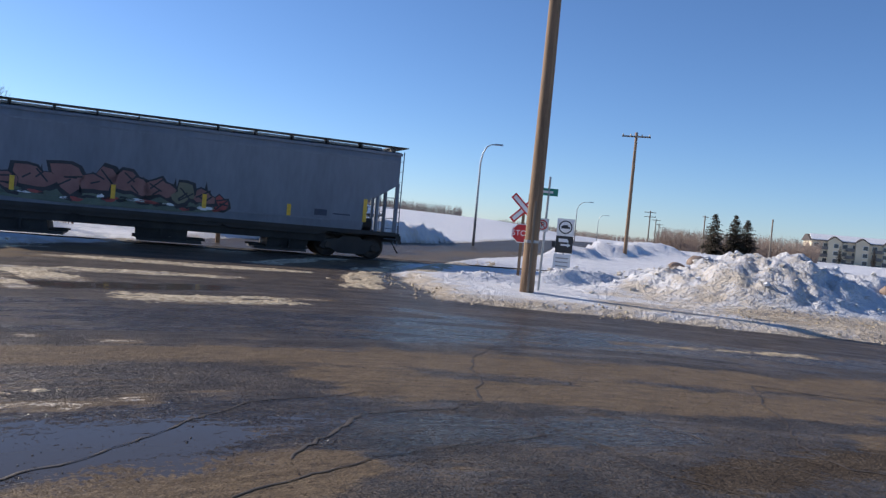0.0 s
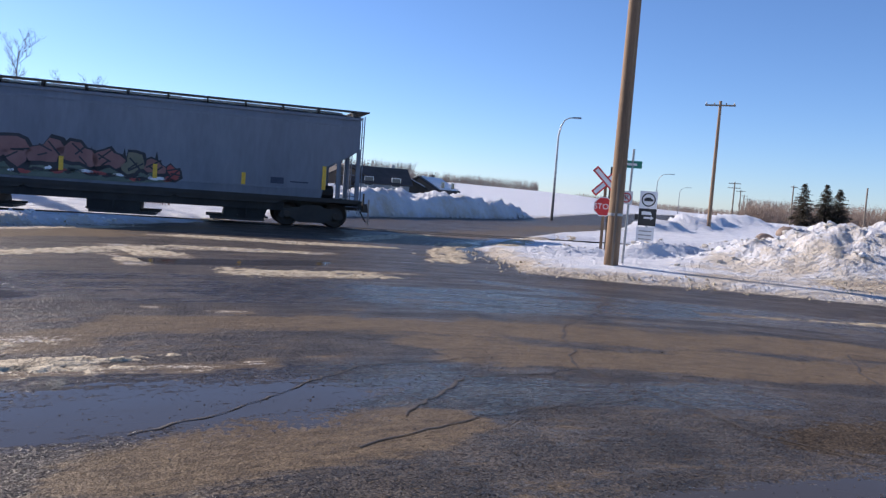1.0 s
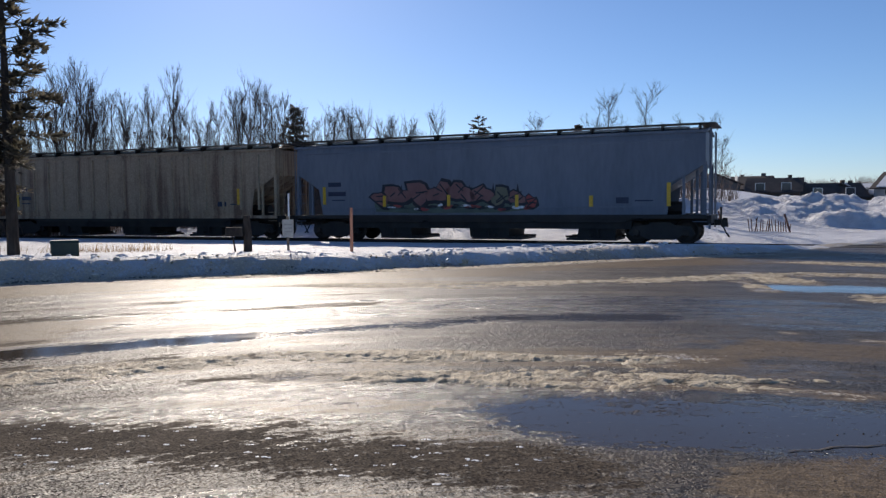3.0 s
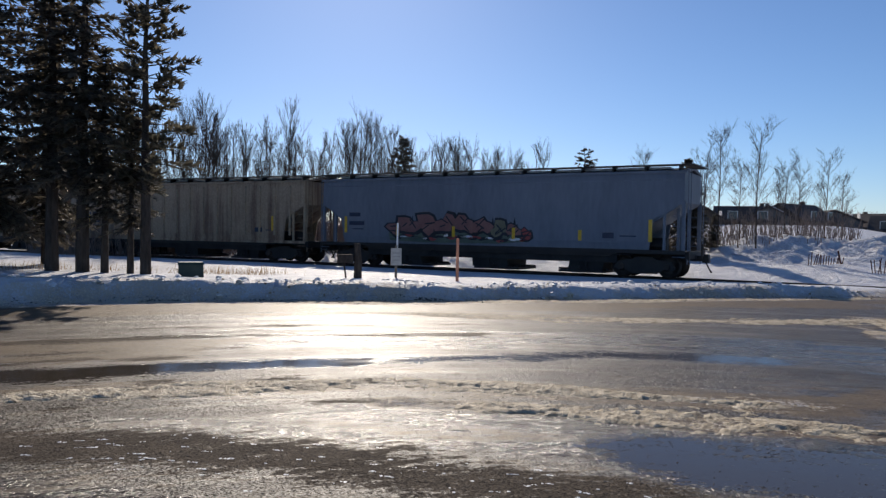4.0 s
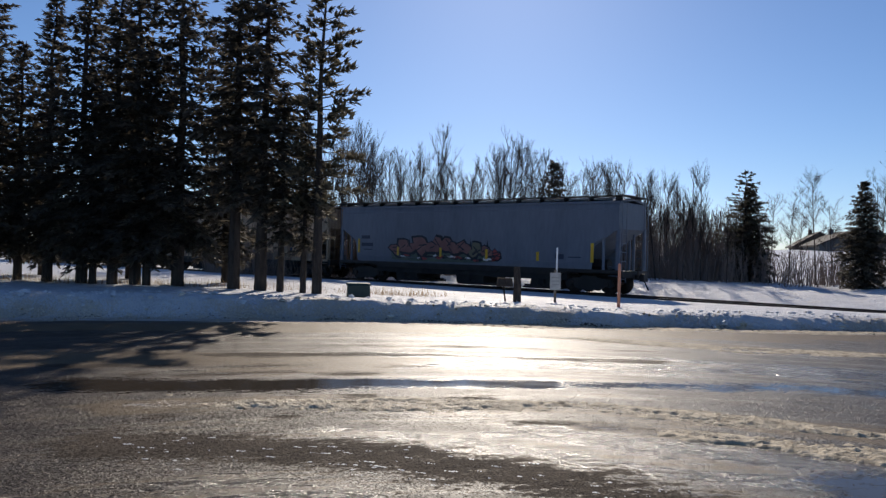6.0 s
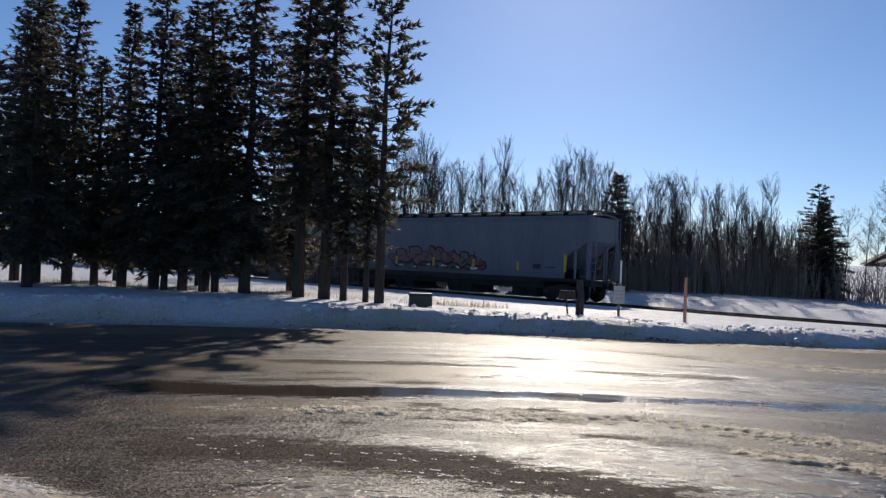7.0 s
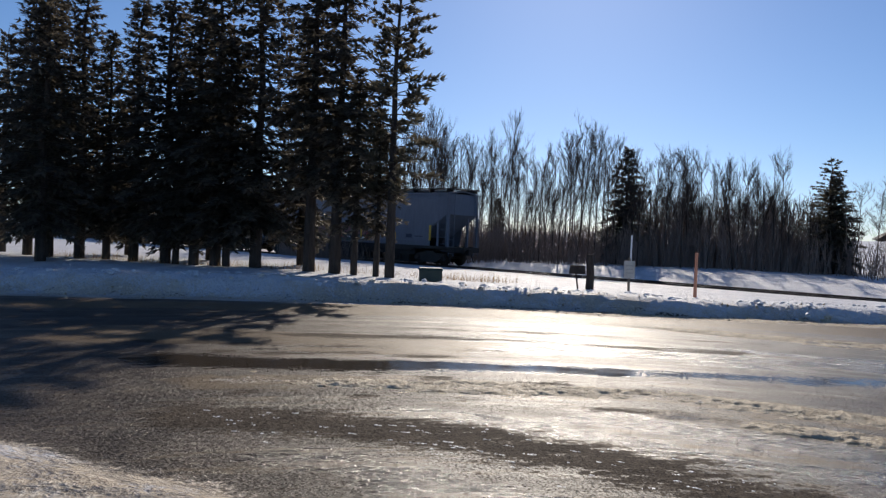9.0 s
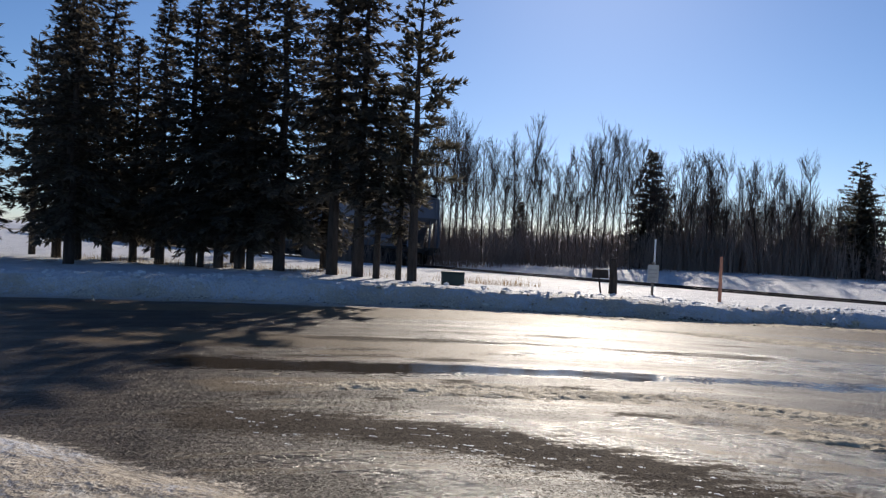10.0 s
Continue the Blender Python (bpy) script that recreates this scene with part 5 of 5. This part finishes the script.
def brush(name, label, arcs, count, material, seed, spread=0.25):
    """Many thin stems as one thicket. arcs: from azimuth, to azimuth, near, far, low, high."""
    r = random.Random(seed)
    s = Shape()
    tot = sum(abs(a[1] - a[0]) for a in arcs)
    for a0, a1, d0, d1, h0, h1 in arcs:
        for _ in range(int(count * abs(a1 - a0) / tot)):
            x, y = polar(r.uniform(a0, a1), r.uniform(d0, d1))
            z = height_at(x, y) - 0.1
            h = r.uniform(h0, h1)
            p = Vector((x, y, z))
            w = 0.005 * h + 0.004 + 0.00014 * d0
            d = Vector((r.uniform(-spread, spread), r.uniform(-spread, spread), 1))
            s.tube([p, p + d * h * 0.5, p + d * h + Vector((r.uniform(-.2, .2), r.uniform(-.2, .2), 0))], [w, w * 0.7, w * 0.25], 3, False)
            for _ in range(3):
                u = r.uniform(0.25, 0.9)
                b = p + d * h * u
                e = b + Vector((r.uniform(-.45, .45), r.uniform(-.45, .45), r.uniform(0.2, 0.7))) * h * 0.42
                s.tube([b, e], [w * 0.55, w * 0.2], 3, False)
    tagged(new(name, s.mesh(name, material)), label, "brush", kind="stuff")


brush("thicket", "dense dark brown leafless thicket along the track", [(45, 86, 50, 60, 0.8, 2.6), (58, 86, 51, 61, 0.8, 2.8), (61, 86, 55, 66, 1.6, 4.0), (45.5, 61, 52, 61, 1.6, 4.0), (46.5, 60.5, 54, 64, 2.5, 5.8)], 7200, MAT_BRUSH, 21)
brush("thicket", "sparse bare saplings in the snow before the houses", [(29, 45, 46, 56, 0.7, 2.4)], 900, MAT_BRUSH, 22)
brush("thicket", "brown leafless brush far off along the road", [(-15.5, -26, 205, 240, 2.5, 6.0)], 2600, MAT_BRUSH, 23)
brush("thicket", "dark distant woodlot on the snowy rise", [(-1.3, 8.5, 330, 370, 1.6, 5.0), (-4, -16, 520, 600, 2, 4.5)], 3600, MAT_BRUSH, 24, 0.12)
brush("thicket", "dark distant tree line behind the houses", [(8, 42, 240, 290, 2.0, 6.0)], 5200, MAT_BRUSH, 25, 0.15)


def grass(name, label, spots, n, seed):
    r = random.Random(seed)
    V, F = [], []
    for x0, y0, x1, y1, w in spots:
        for _ in range(n):
            u = r.random()
            x, y = x0 + (x1 - x0) * u + r.gauss(0, w), y0 + (y1 - y0) * u + r.gauss(0, w)
            z = height_at(x, y) - 0.03
            a, h = r.uniform(0, 6.28), r.uniform(0.12, 0.42)
            dx, dy = math.cos(a) * 0.008, math.sin(a) * 0.008
            o = len(V)
            V.extend([(x - dx, y - dy, z), (x + dx, y + dy, z), (x + r.uniform(-.12, .12), y + r.uniform(-.12, .12), z + h)])
            F.append((o, o + 1, o + 2))
    me = bpy.data.meshes.new(name)
    me.from_pydata(V, [], F)
    me.materials.append(MAT_GRASS)
    tagged(new(name, me), label, "grass", kind="stuff")


grass("dry_grass", "dry straw-coloured grass poking through snow under the trees", [(-26.8, 5.8, -26.2, 9.0, 0.35), (-33.5, -2.5, -28.5, 5.2, 0.5), (-38, -8, -33, -3, 0.6)], 420, 9)


def snow_tufts():
    """Loose lumps of snow thrown along the road's edges."""
    r = random.Random(4)
    s = Shape()
    edges = [((-20.2, -5), (-18.7, 3.8)), ((-18.7, 3.8), (-16.3, 9)), ((-16.3, 9), (-14, 16.1)), ((-14, 16.1), (-12.1, 22.7)), ((0.1, 17.1), (9.5, 16.2)), ((0.1, 17.1), (-1.3, 22)), ((7, 18.5), (16, 19.5)), ((-6.9, -3.7), (-4.4, -0.9)), ((3, 17.2), (12, 18.2))]
    for (ax, ay), (bx, by) in edges:
        for _ in range(60 if ay > 2 or ax < -10 else 0):
            u = r.random()
            x, y = ax + (bx - ax) * u + r.gauss(0, 0.35), ay + (by - ay) * u + r.gauss(0, 0.35)
            q = r.uniform(0.015, 0.05)
            z = height_at(x, y)
            v = [(x + q * r.uniform(.7, 1.5), y, z), (x, y + q * r.uniform(.7, 1.5), z), (x - q * r.uniform(.7, 1.5), y, z), (x, y - q * r.uniform(.7, 1.5), z), (x + r.uniform(-q, q) * .5, y + r.uniform(-q, q) * .5, z + q * r.uniform(.7, 1.3)), (x, y, z - q)]
            s.add(v, [(0, 1, 4), (1, 2, 4), (2, 3, 4), (3, 0, 4), (1, 0, 5), (2, 1, 5), (3, 2, 5), (0, 3, 5)])
    tagged(new("snow_lumps", s.mesh("snow_lumps", MAT_ICE_CRUST)), "loose dirty lumps of snow along the road edges", "snow", kind="stuff")


snow_tufts()


def lump_field(name, label, category, material, spots, seed, sink=0.35, flat=0.8):
    """Many broken lumps in one mesh. spots: x, y, half size."""
    r = random.Random(seed)
    X, Y = np.array([q[0] for q in spots]), np.array([q[1] for q in spots])
    Z = ground_height(X, Y, road_inside(X, Y))
    V, F = [], []
    for (x, y, q), z in zip(spots, Z):
        o, a0 = len(V), r.uniform(0, 6.28)
        z = float(z) + q * flat * (1 - 2 * sink)
        V.append((x + r.uniform(-.3, .3) * q, y + r.uniform(-.3, .3) * q, z + q * flat * r.uniform(0.7, 1.1)))
        for ring in (0.45, -0.5):
            for k in range(5):
                a, e = a0 + 1.2566 * k + ring, q * r.uniform(0.7, 1.25)
                V.append((x + e * math.cos(a), y + e * math.sin(a), z + flat * q * (ring + r.uniform(-.25, .25))))
        for k in range(5):
            n = (k + 1) % 5
            F += [(o, o + 1 + k, o + 1 + n), (o + 1 + k, o + 6 + k, o + 1 + n), (o + 1 + n, o + 6 + k, o + 6 + n)]
    me = bpy.data.meshes.new(name)
    me.from_pydata(V, [], F)
    me.materials.append(material)
    tagged(new(name, me), label, category, kind="stuff")


def snow_chunks():
    """Broken lumps on the ploughed piles, the far ridge and the bank along the road."""
    r = random.Random(12)
    clean, dirty = [], []
    for cx, cy, rx, ry, turn, h in PILES:
        if cy > 35 or cx > 22:
            continue
        c, s = math.cos(radians(turn)), math.sin(radians(turn))
        for _ in range(int(30 * rx * ry)):
            u, v = r.gauss(0, 0.75) * rx, r.gauss(0, 0.75) * ry
            q = min(0.12, 0.015 + r.expovariate(38))
            (dirty if r.random() < 0.5 else clean).append((cx + u * c - v * s, cy + u * s + v * c, q))
    line = [(-22, -25), (-20.4, -6.8), (-19.9, -1.7), (-18.7, 3.8), (-16.3, 9), (-14, 16.1), (-12.1, 22.7)]
    for (ax, ay), (bx, by) in zip(line[:-1], line[1:]):
        L = math.hypot(bx - ax, by - ay)
        for _ in range(int(L * 22)):
            u, e = r.random(), r.uniform(0.1, 1.0) ** 1.5 * 2.2
            q = min(0.09, 0.015 + r.expovariate(45))
            (dirty if e < 0.5 and r.random() < 0.7 else clean).append((ax + (bx - ax) * u - e * (by - ay) / L, ay + (by - ay) * u + e * (bx - ax) / L, q))
    lump_field("snow_chunks", "white broken lumps of ploughed snow on the banks", "snow", MAT_SNOW, clean, 13)
    lump_field("snow_chunks", "sandy broken lumps of old snow on the banks", "snow", MAT_SNOW_OLD, dirty, 14)


def road_grit():
    """Small stones left on the asphalt, and flecks of ice on the dried wheel track."""
    r = random.Random(15)
    spots = []
    while len(spots) < 3600:
        d, az = 2.6 + 7.5 * r.random() ** 1.3, r.uniform(-36, 106)
        x, y = polar(az, d, -0.8)
        spots.append((x, y, r.uniform(0.002, 0.005) + 0.0006 * d * r.random() ** 3))
    sd = road_inside(np.array([q[0] for q in spots]), np.array([q[1] for q in spots]))
    lump_field("road_grit", "small dark stones scattered on the wet asphalt", "gravel", MAT_CRACK, [q for q, e in zip(spots, sd) if e > 0.3], 16, 0.3)
    flecks = []
    for ln, w in DRIES[:1]:
        for (ax, ay), (bx, by) in zip(ln[:-1], ln[1:]):
            L = math.hypot(bx - ax, by - ay)
            tx, ty = (bx - ax) / L, (by - ay) / L
            for _ in range(int(L * 20)):
                u, e = r.uniform(0, L), r.gauss(0, 0.30)
                for k in range(r.randint(1, 4)):
                    flecks.append((ax + tx * (u + 0.022 * k) - ty * (e + r.uniform(-.01, .01)), ay + ty * (u + 0.022 * k) + tx * (e + r.uniform(-.01, .01)), r.uniform(0.005, 0.017)))
    lump_field("ice_flecks", "small flecks of icy slush on the dried wheel track", "slush", MAT_SNOW, flecks, 17, 0.5, 0.35)


snow_chunks()
road_grit()


def clod(x, y, r, seed):
    """A dark frozen lump of dirt and snow lying on a pile."""
    q = random.Random(seed)
    s = Shape()
    v, f = [], []
    for i in range(7):
        th = math.pi * i / 6
        for k in range(10):
            a = 6.28319 * k / 10
            e = r * q.uniform(0.8, 1.15)
            v.append((1.5 * e * math.sin(th) * math.cos(a), e * math.sin(th) * math.sin(a), 0.7 * e * math.cos(th)))
    for i in range(6):
        for k in range(10):
            f.append((i * 10 + k, i * 10 + (k + 1) % 10, (i + 1) * 10 + (k + 1) % 10, (i + 1) * 10 + k))
    ob = new("dirt_clod", s.add(v, f).mesh("dirt_clod", MAT_BRUSH, True))
    ob.matrix_basis = pose(x, y, height_at(x, y) + 0.25 * r, 0, 8, 20)
    tagged(ob, "dark frozen lump of dirt on the ploughed snow pile", "dirt")


clod(8.2, 24.5, 0.30, 1)
clod(7.6, 24.8, 0.2, 3)
clod(12.9, 21.8, 0.28, 2)


def slush_lumps():
    """Broken crusts of packed slush in the lines that the wheels leave: uneven sheets that dip under the asphalt."""
    for ln, w in SLUSHES:
        near = min(math.hypot(a, b) for a, b in ln)
        step = 0.03 if near < 9 else 0.07
        P = []
        for (ax, ay), (bx, by) in zip(ln[:-1], ln[1:]):
            L = math.hypot(bx - ax, by - ay)
            P += [(ax + (bx - ax) * u / L, ay + (by - ay) * u / L, (bx - ax) / L, (by - ay) / L) for u in np.arange(0, L, step)]
        P = np.array(P)
        for k in (2, 3):   # round the bends
            P[:, k] = np.convolve(np.pad(P[:, k], 20, mode="edge"), np.ones(41) / 41, mode="valid")
        off = np.arange(-1.7 * w, 1.7 * w + 1e-6, step * 0.9)
        X = P[:, 0:1] - P[:, 3:4] * off
        Y = P[:, 1:2] + P[:, 2:3] * off
        S = (np.arange(len(P)) * step)[:, None] + 0 * X
        O = off[None, :] + 0 * X
        n = 0.5 * fbm(S + 9 * w, O * 3.2, 1.1, 4) + 0.3 * fbm(S * 0.35, O * 2.5 + 40, 1.6, 3) + 0.2 * fbm(X, Y, 9.0, 3)
        body = np.exp(-(O / w) ** 2) * ss(S, 0, 0.8) * ss(S[-1:] - S, 0, 0.8)
        h = 0.16 * (n - 0.745 + 0.36 * body)
        h = np.minimum(h, 0.022 + 0.3 * (h - 0.022)) + 0.05 * (fbm(X, Y, 15.0, 3) - 0.5)
        Z = ground_height(X, Y, road_inside(X, Y)) + h
        a, b = X.shape
        i, j = np.meshgrid(np.arange(a - 1), np.arange(b - 1), indexing="ij")
        q = np.stack([i * b + j, i * b + j + 1, (i + 1) * b + j + 1, (i + 1) * b + j], -1).reshape(-1, 4)
        q = q[(h.reshape(-1)[q] > -0.006).any(1)]
        if not len(q):
            continue
        used, inv = np.unique(q, return_inverse=True)
        me = bpy.data.meshes.new("slush_crust")
        me.from_pydata(np.stack([X, Y, Z], -1).reshape(-1, 3)[used].tolist(), [], inv.reshape(-1, 4).tolist())
        me.materials.append(MAT_ICE_CRUST)
        me.shade_smooth()
        tagged(new("slush_crust", me), "broken crust of sandy packed slush on the asphalt", "slush", kind="stuff")


slush_lumps()


# ---------------------------------------------------------------- houses
def house(x, y, z, turn, w, d, h, roof_h, siding, snowy, label="distant house with a dark gabled roof and patches of snow"):
    t = thing("house", label, "house", pose(x, y, z, 0, 0, turn), group="houses beyond the snow ridge")
    part("wall", Shape().prism([(-d / 2, -0.5), (d / 2, -0.5), (d / 2, h), (0, h + roof_h - 0.1), (-d / 2, h)], "x", -w / 2, w / 2), siding, t)
    o = 0.5
    roof = part("roof", Shape().prism([(-d / 2 - o, h - o * roof_h / d * 2), (0, h + roof_h), (d / 2 + o, h - o * roof_h / d * 2), (d / 2 + o, h - o * roof_h / d * 2 + 0.2), (0, h + roof_h + 0.22), (-d / 2 - o, h - o * roof_h / d * 2 + 0.2)], "x", -w / 2 - o, w / 2 + o), MAT_SHINGLE, t)
    if snowy:
        k = roof_h / (d / 2)
        a, b = (-d / 2 - 0.3, -0.2) if snowy > 0 else (0.2, d / 2 + 0.3)
        zf = lambda q: h + roof_h - abs(q) * k + 0.23
        part("roof_snow", Shape().prism([(a, zf(a)), (b, zf(b)), (b, zf(b) + 0.14), (a, zf(a) + 0.14)], "x", -w / 2 * 0.9, w / 2 * (0.9 if abs(snowy) > 1 else 0.1)), MAT_SNOW, roof)
    for k in range(max(2, int(w / 3.5))):
        xx = -w / 2 + (k + 0.5) * w / max(2, int(w / 3.5))
        for zz in ([1.0] if h < 4 else [1.0, 3.7]):
            wd = part("window", Shape().box(xx - 0.75, xx + 0.75, -d / 2 - 0.06, -d / 2 + 0.05, zz - 0.08, zz + 1.38), MAT_TRIM, t)
            part("pane", Shape().box(xx - 0.65, xx + 0.65, -d / 2 - 0.09, -d / 2 - 0.05, zz, zz + 1.3), MAT_GLASS, wd)
    part("chimney", Shape().box(w / 4, w / 4 + 0.6, 0.3, 0.9, h + roof_h * 0.5, h + roof_h + 0.7), siding, roof)


rh = random.Random(8)
az = 6.8
k = 0
while az < 42:
    d = rh.uniform(122, 170)
    x, y = polar(az, d)
    big = rh.random()
    tall = rh.choice((1.5, 1.8, 2.2)) if 9 < az < 19 else 1.0
    house(x, y, height_at(x, y) - 0.3, az + rh.uniform(-30, 30) + (90 if big > 0.55 else 0), rh.uniform(7, 10.5), rh.uniform(6.5, 8.5), tall, rh.uniform(1.7, 2.4), MAT_HOUSE[(0, 2, 3, 1, 2, 0, 3)[k % 7] if az < 22 else 1 + k % 2], (2, 1, -2, 2, 2, 0, 1)[k % 7] if az < 22 else k % 3 % 2)
    k += 1
    az += rh.uniform(1.2, 2.0)


def apartment():
    x, y = polar(-28.4, 300)
    t = thing("apartment_building", "cream stucco three-storey apartment building with snowy gabled roof", "building", pose(x, y, -0.3, 0, 0, -28.4 + 14))
    w, d, h = 33.0, 14.0, 7.6
    part("wall", Shape().box(-w / 2, w / 2, -d / 2, d / 2, -0.5, h), MAT_CREAM, t)
    roof = part("roof", Shape().prism([(-d / 2 - 0.7, h), (d / 2 + 0.7, h), (2.0, h + 2.2), (-2.0, h + 2.2)], "x", -w / 2 - 0.6, w / 2 + 0.6), MAT_SHINGLE, t)
    zf = lambda q: h + 2.2 * (d / 2 + 0.7 + q) / (d / 2 - 1.3)
    part("roof_snow", Shape().prism([(-d / 2, zf(-d / 2) + 0.03), (-2.2, zf(-2.2) + 0.03), (-2.2, zf(-2.2) + 0.3), (-d / 2, zf(-d / 2) + 0.3)], "x", -w / 2, w * 0.28), MAT_SNOW, roof)
    for gx in (-9.5, -1, 7.5, 13.5):
        gb = part("gable_bay", Shape().prism([(gx - 2, -0.5), (gx + 2, -0.5), (gx + 2, h + 0.2), (gx, h + 1.5), (gx - 2, h + 0.2)], "y", -d / 2 - 1.0, -d / 2 + 0.5), MAT_CREAM, t)
        part("gable_roof", Shape().prism([(gx - 2.4, h), (gx, h + 1.6), (gx + 2.4, h), (gx + 2.4, h + 0.25), (gx, h + 1.9), (gx - 2.4, h + 0.25)], "y", -d / 2 - 1.3, -d / 2 + 2.5), MAT_SHINGLE, gb)
    for fl in range(3):
        for k in range(11):
            xx = -w / 2 + 1.5 + k * 3.0
            yy = -d / 2 - (1.0 if any(abs(xx - gx) < 2 for gx in (-9.5, -1, 7.5, 13.5)) else 0.0)
            wd = part("window", Shape().box(xx - 0.8, xx + 0.8, yy - 0.08, yy + 0.05, 0.5 + 2.5 * fl, 2.0 + 2.5 * fl), MAT_TRIM, t)
            part("pane", Shape().box(xx - 0.7, xx + 0.7, yy - 0.12, yy - 0.06, 0.6 + 2.5 * fl, 1.9 + 2.5 * fl), MAT_GLASS, wd)
        for k in range(4):
            xx = -13 + k * 8.2
            part("balcony", Shape().box(xx - 1.4, xx + 1.4, -d / 2 - 1.9, -d / 2, 2.2 + 2.5 * fl - 2.4, 2.4 + 2.5 * fl - 2.4).box(xx - 1.4, xx + 1.4, -d / 2 - 1.9, -d / 2 - 1.8, 2.4 + 2.5 * fl - 2.4, 3.3 + 2.5 * fl - 2.4), MAT_HOUSE[1], t)
    for az, dd in ((-27.3, 255), (-31.0, 250), (-29.3, 262)):
        x, y = polar(az, dd)
        tr = plant("spruce_tree", "small brown-green spruce in front of the apartment building", "tree", SPRUCE[k % 5], x, y, 0.45, 20 * dd)


apartment()


def cracks():
    """Sealed cracks across the asphalt."""
    lines = [[(-2.5, 4.2), (-2.2, 4.7), (-1.9, 5.8), (-1.6, 6.6), (-0.4, 7.6)], [(-0.9, 5.2), (-0.5, 6.6), (0.3, 7.0), (0.6, 7.4), (0.5, 9.8)], [(0.6, 7.4), (1.2, 6.5), (1.8, 5.7), (2.6, 4.9)], [(4.1, 9.7), (3.7, 8.0), (3.4, 6.8), (3.5, 6.2), (4.6, 5.9)],
             [(-1.1, 4.4), (-0.4, 5.4), (0.3, 5.9), (1.2, 6.5)], [(4.1, 9.7), (6.5, 9.2), (9, 8.9)], [(2.0, 7.2), (3.0, 6.1), (3.4, 5.5)], [(0.5, 9.8), (1.2, 11.8), (1.6, 13.8)]]
    road = bpy.data.objects["road"]
    r = random.Random(3)
    for n_line, ln in enumerate(lines):
        wide = 1.9 if n_line in (1, 3, 5) else 1.2
        pts, wx, wy = [], 0.0, 0.0
        for (ax, ay), (bx, by) in zip(ln[:-1], ln[1:]):
            n = max(3, int(math.hypot(bx - ax, by - ay) / 0.10))
            for q in range(n):
                u = q / n
                wx, wy = wx * 0.9 + r.uniform(-.035, .035), wy * 0.9 + r.uniform(-.035, .035)
                pts.append((ax + (bx - ax) * u + wx, ay + (by - ay) * u + wy))
        V, F = [], []
        for i, (x, y) in enumerate(pts):
            nx, ny = (pts[min(i + 1, len(pts) - 1)][0] - pts[max(i - 1, 0)][0]), (pts[min(i + 1, len(pts) - 1)][1] - pts[max(i - 1, 0)][1])
            l = math.hypot(nx, ny) or 1
            w = wide * r.uniform(0.003, 0.011)
            z = height_at(x, y) + 0.005
            V += [(x - ny / l * w, y + nx / l * w, z), (x, y, z + 0.002), (x + ny / l * w, y - nx / l * w, z)]
            if i:
                o = 3 * i
                F += [(o - 3, o - 2, o + 1, o), (o - 2, o - 1, o + 2, o + 1)]
        part("crack_seal", Shape().add(V, F), MAT_CRACK, road)


cracks()


# ---------------------------------------------------------------- what moves
def motions():
    times = [0.25 * k for k in range(41)]
    for n, (car, wheels) in enumerate(CARS):
        shift = HALF + n * (2 * HALF + 0.65)
        rows = []
        for t in times:
            s = train_end(t) - shift
            x0, y0, _ = on_track(s - 7.75)
            x1, y1, _ = on_track(s + 7.75)
            rows.append((t, pose((x0 + x1) / 2, (y0 + y1) / 2, -0.05, 0, 0, math.degrees(math.atan2(y1 - y0, x1 - x0)))))
        walk(car, rows)
        for w, cx in wheels:
            fine = [0.0625 * k for k in range(161)]
            walk(w, [(t, pose(cx, 0, 0.495, 0, math.degrees((train_end(t) - train_end(0)) / 0.49), 0)) for t in fine])


motions()
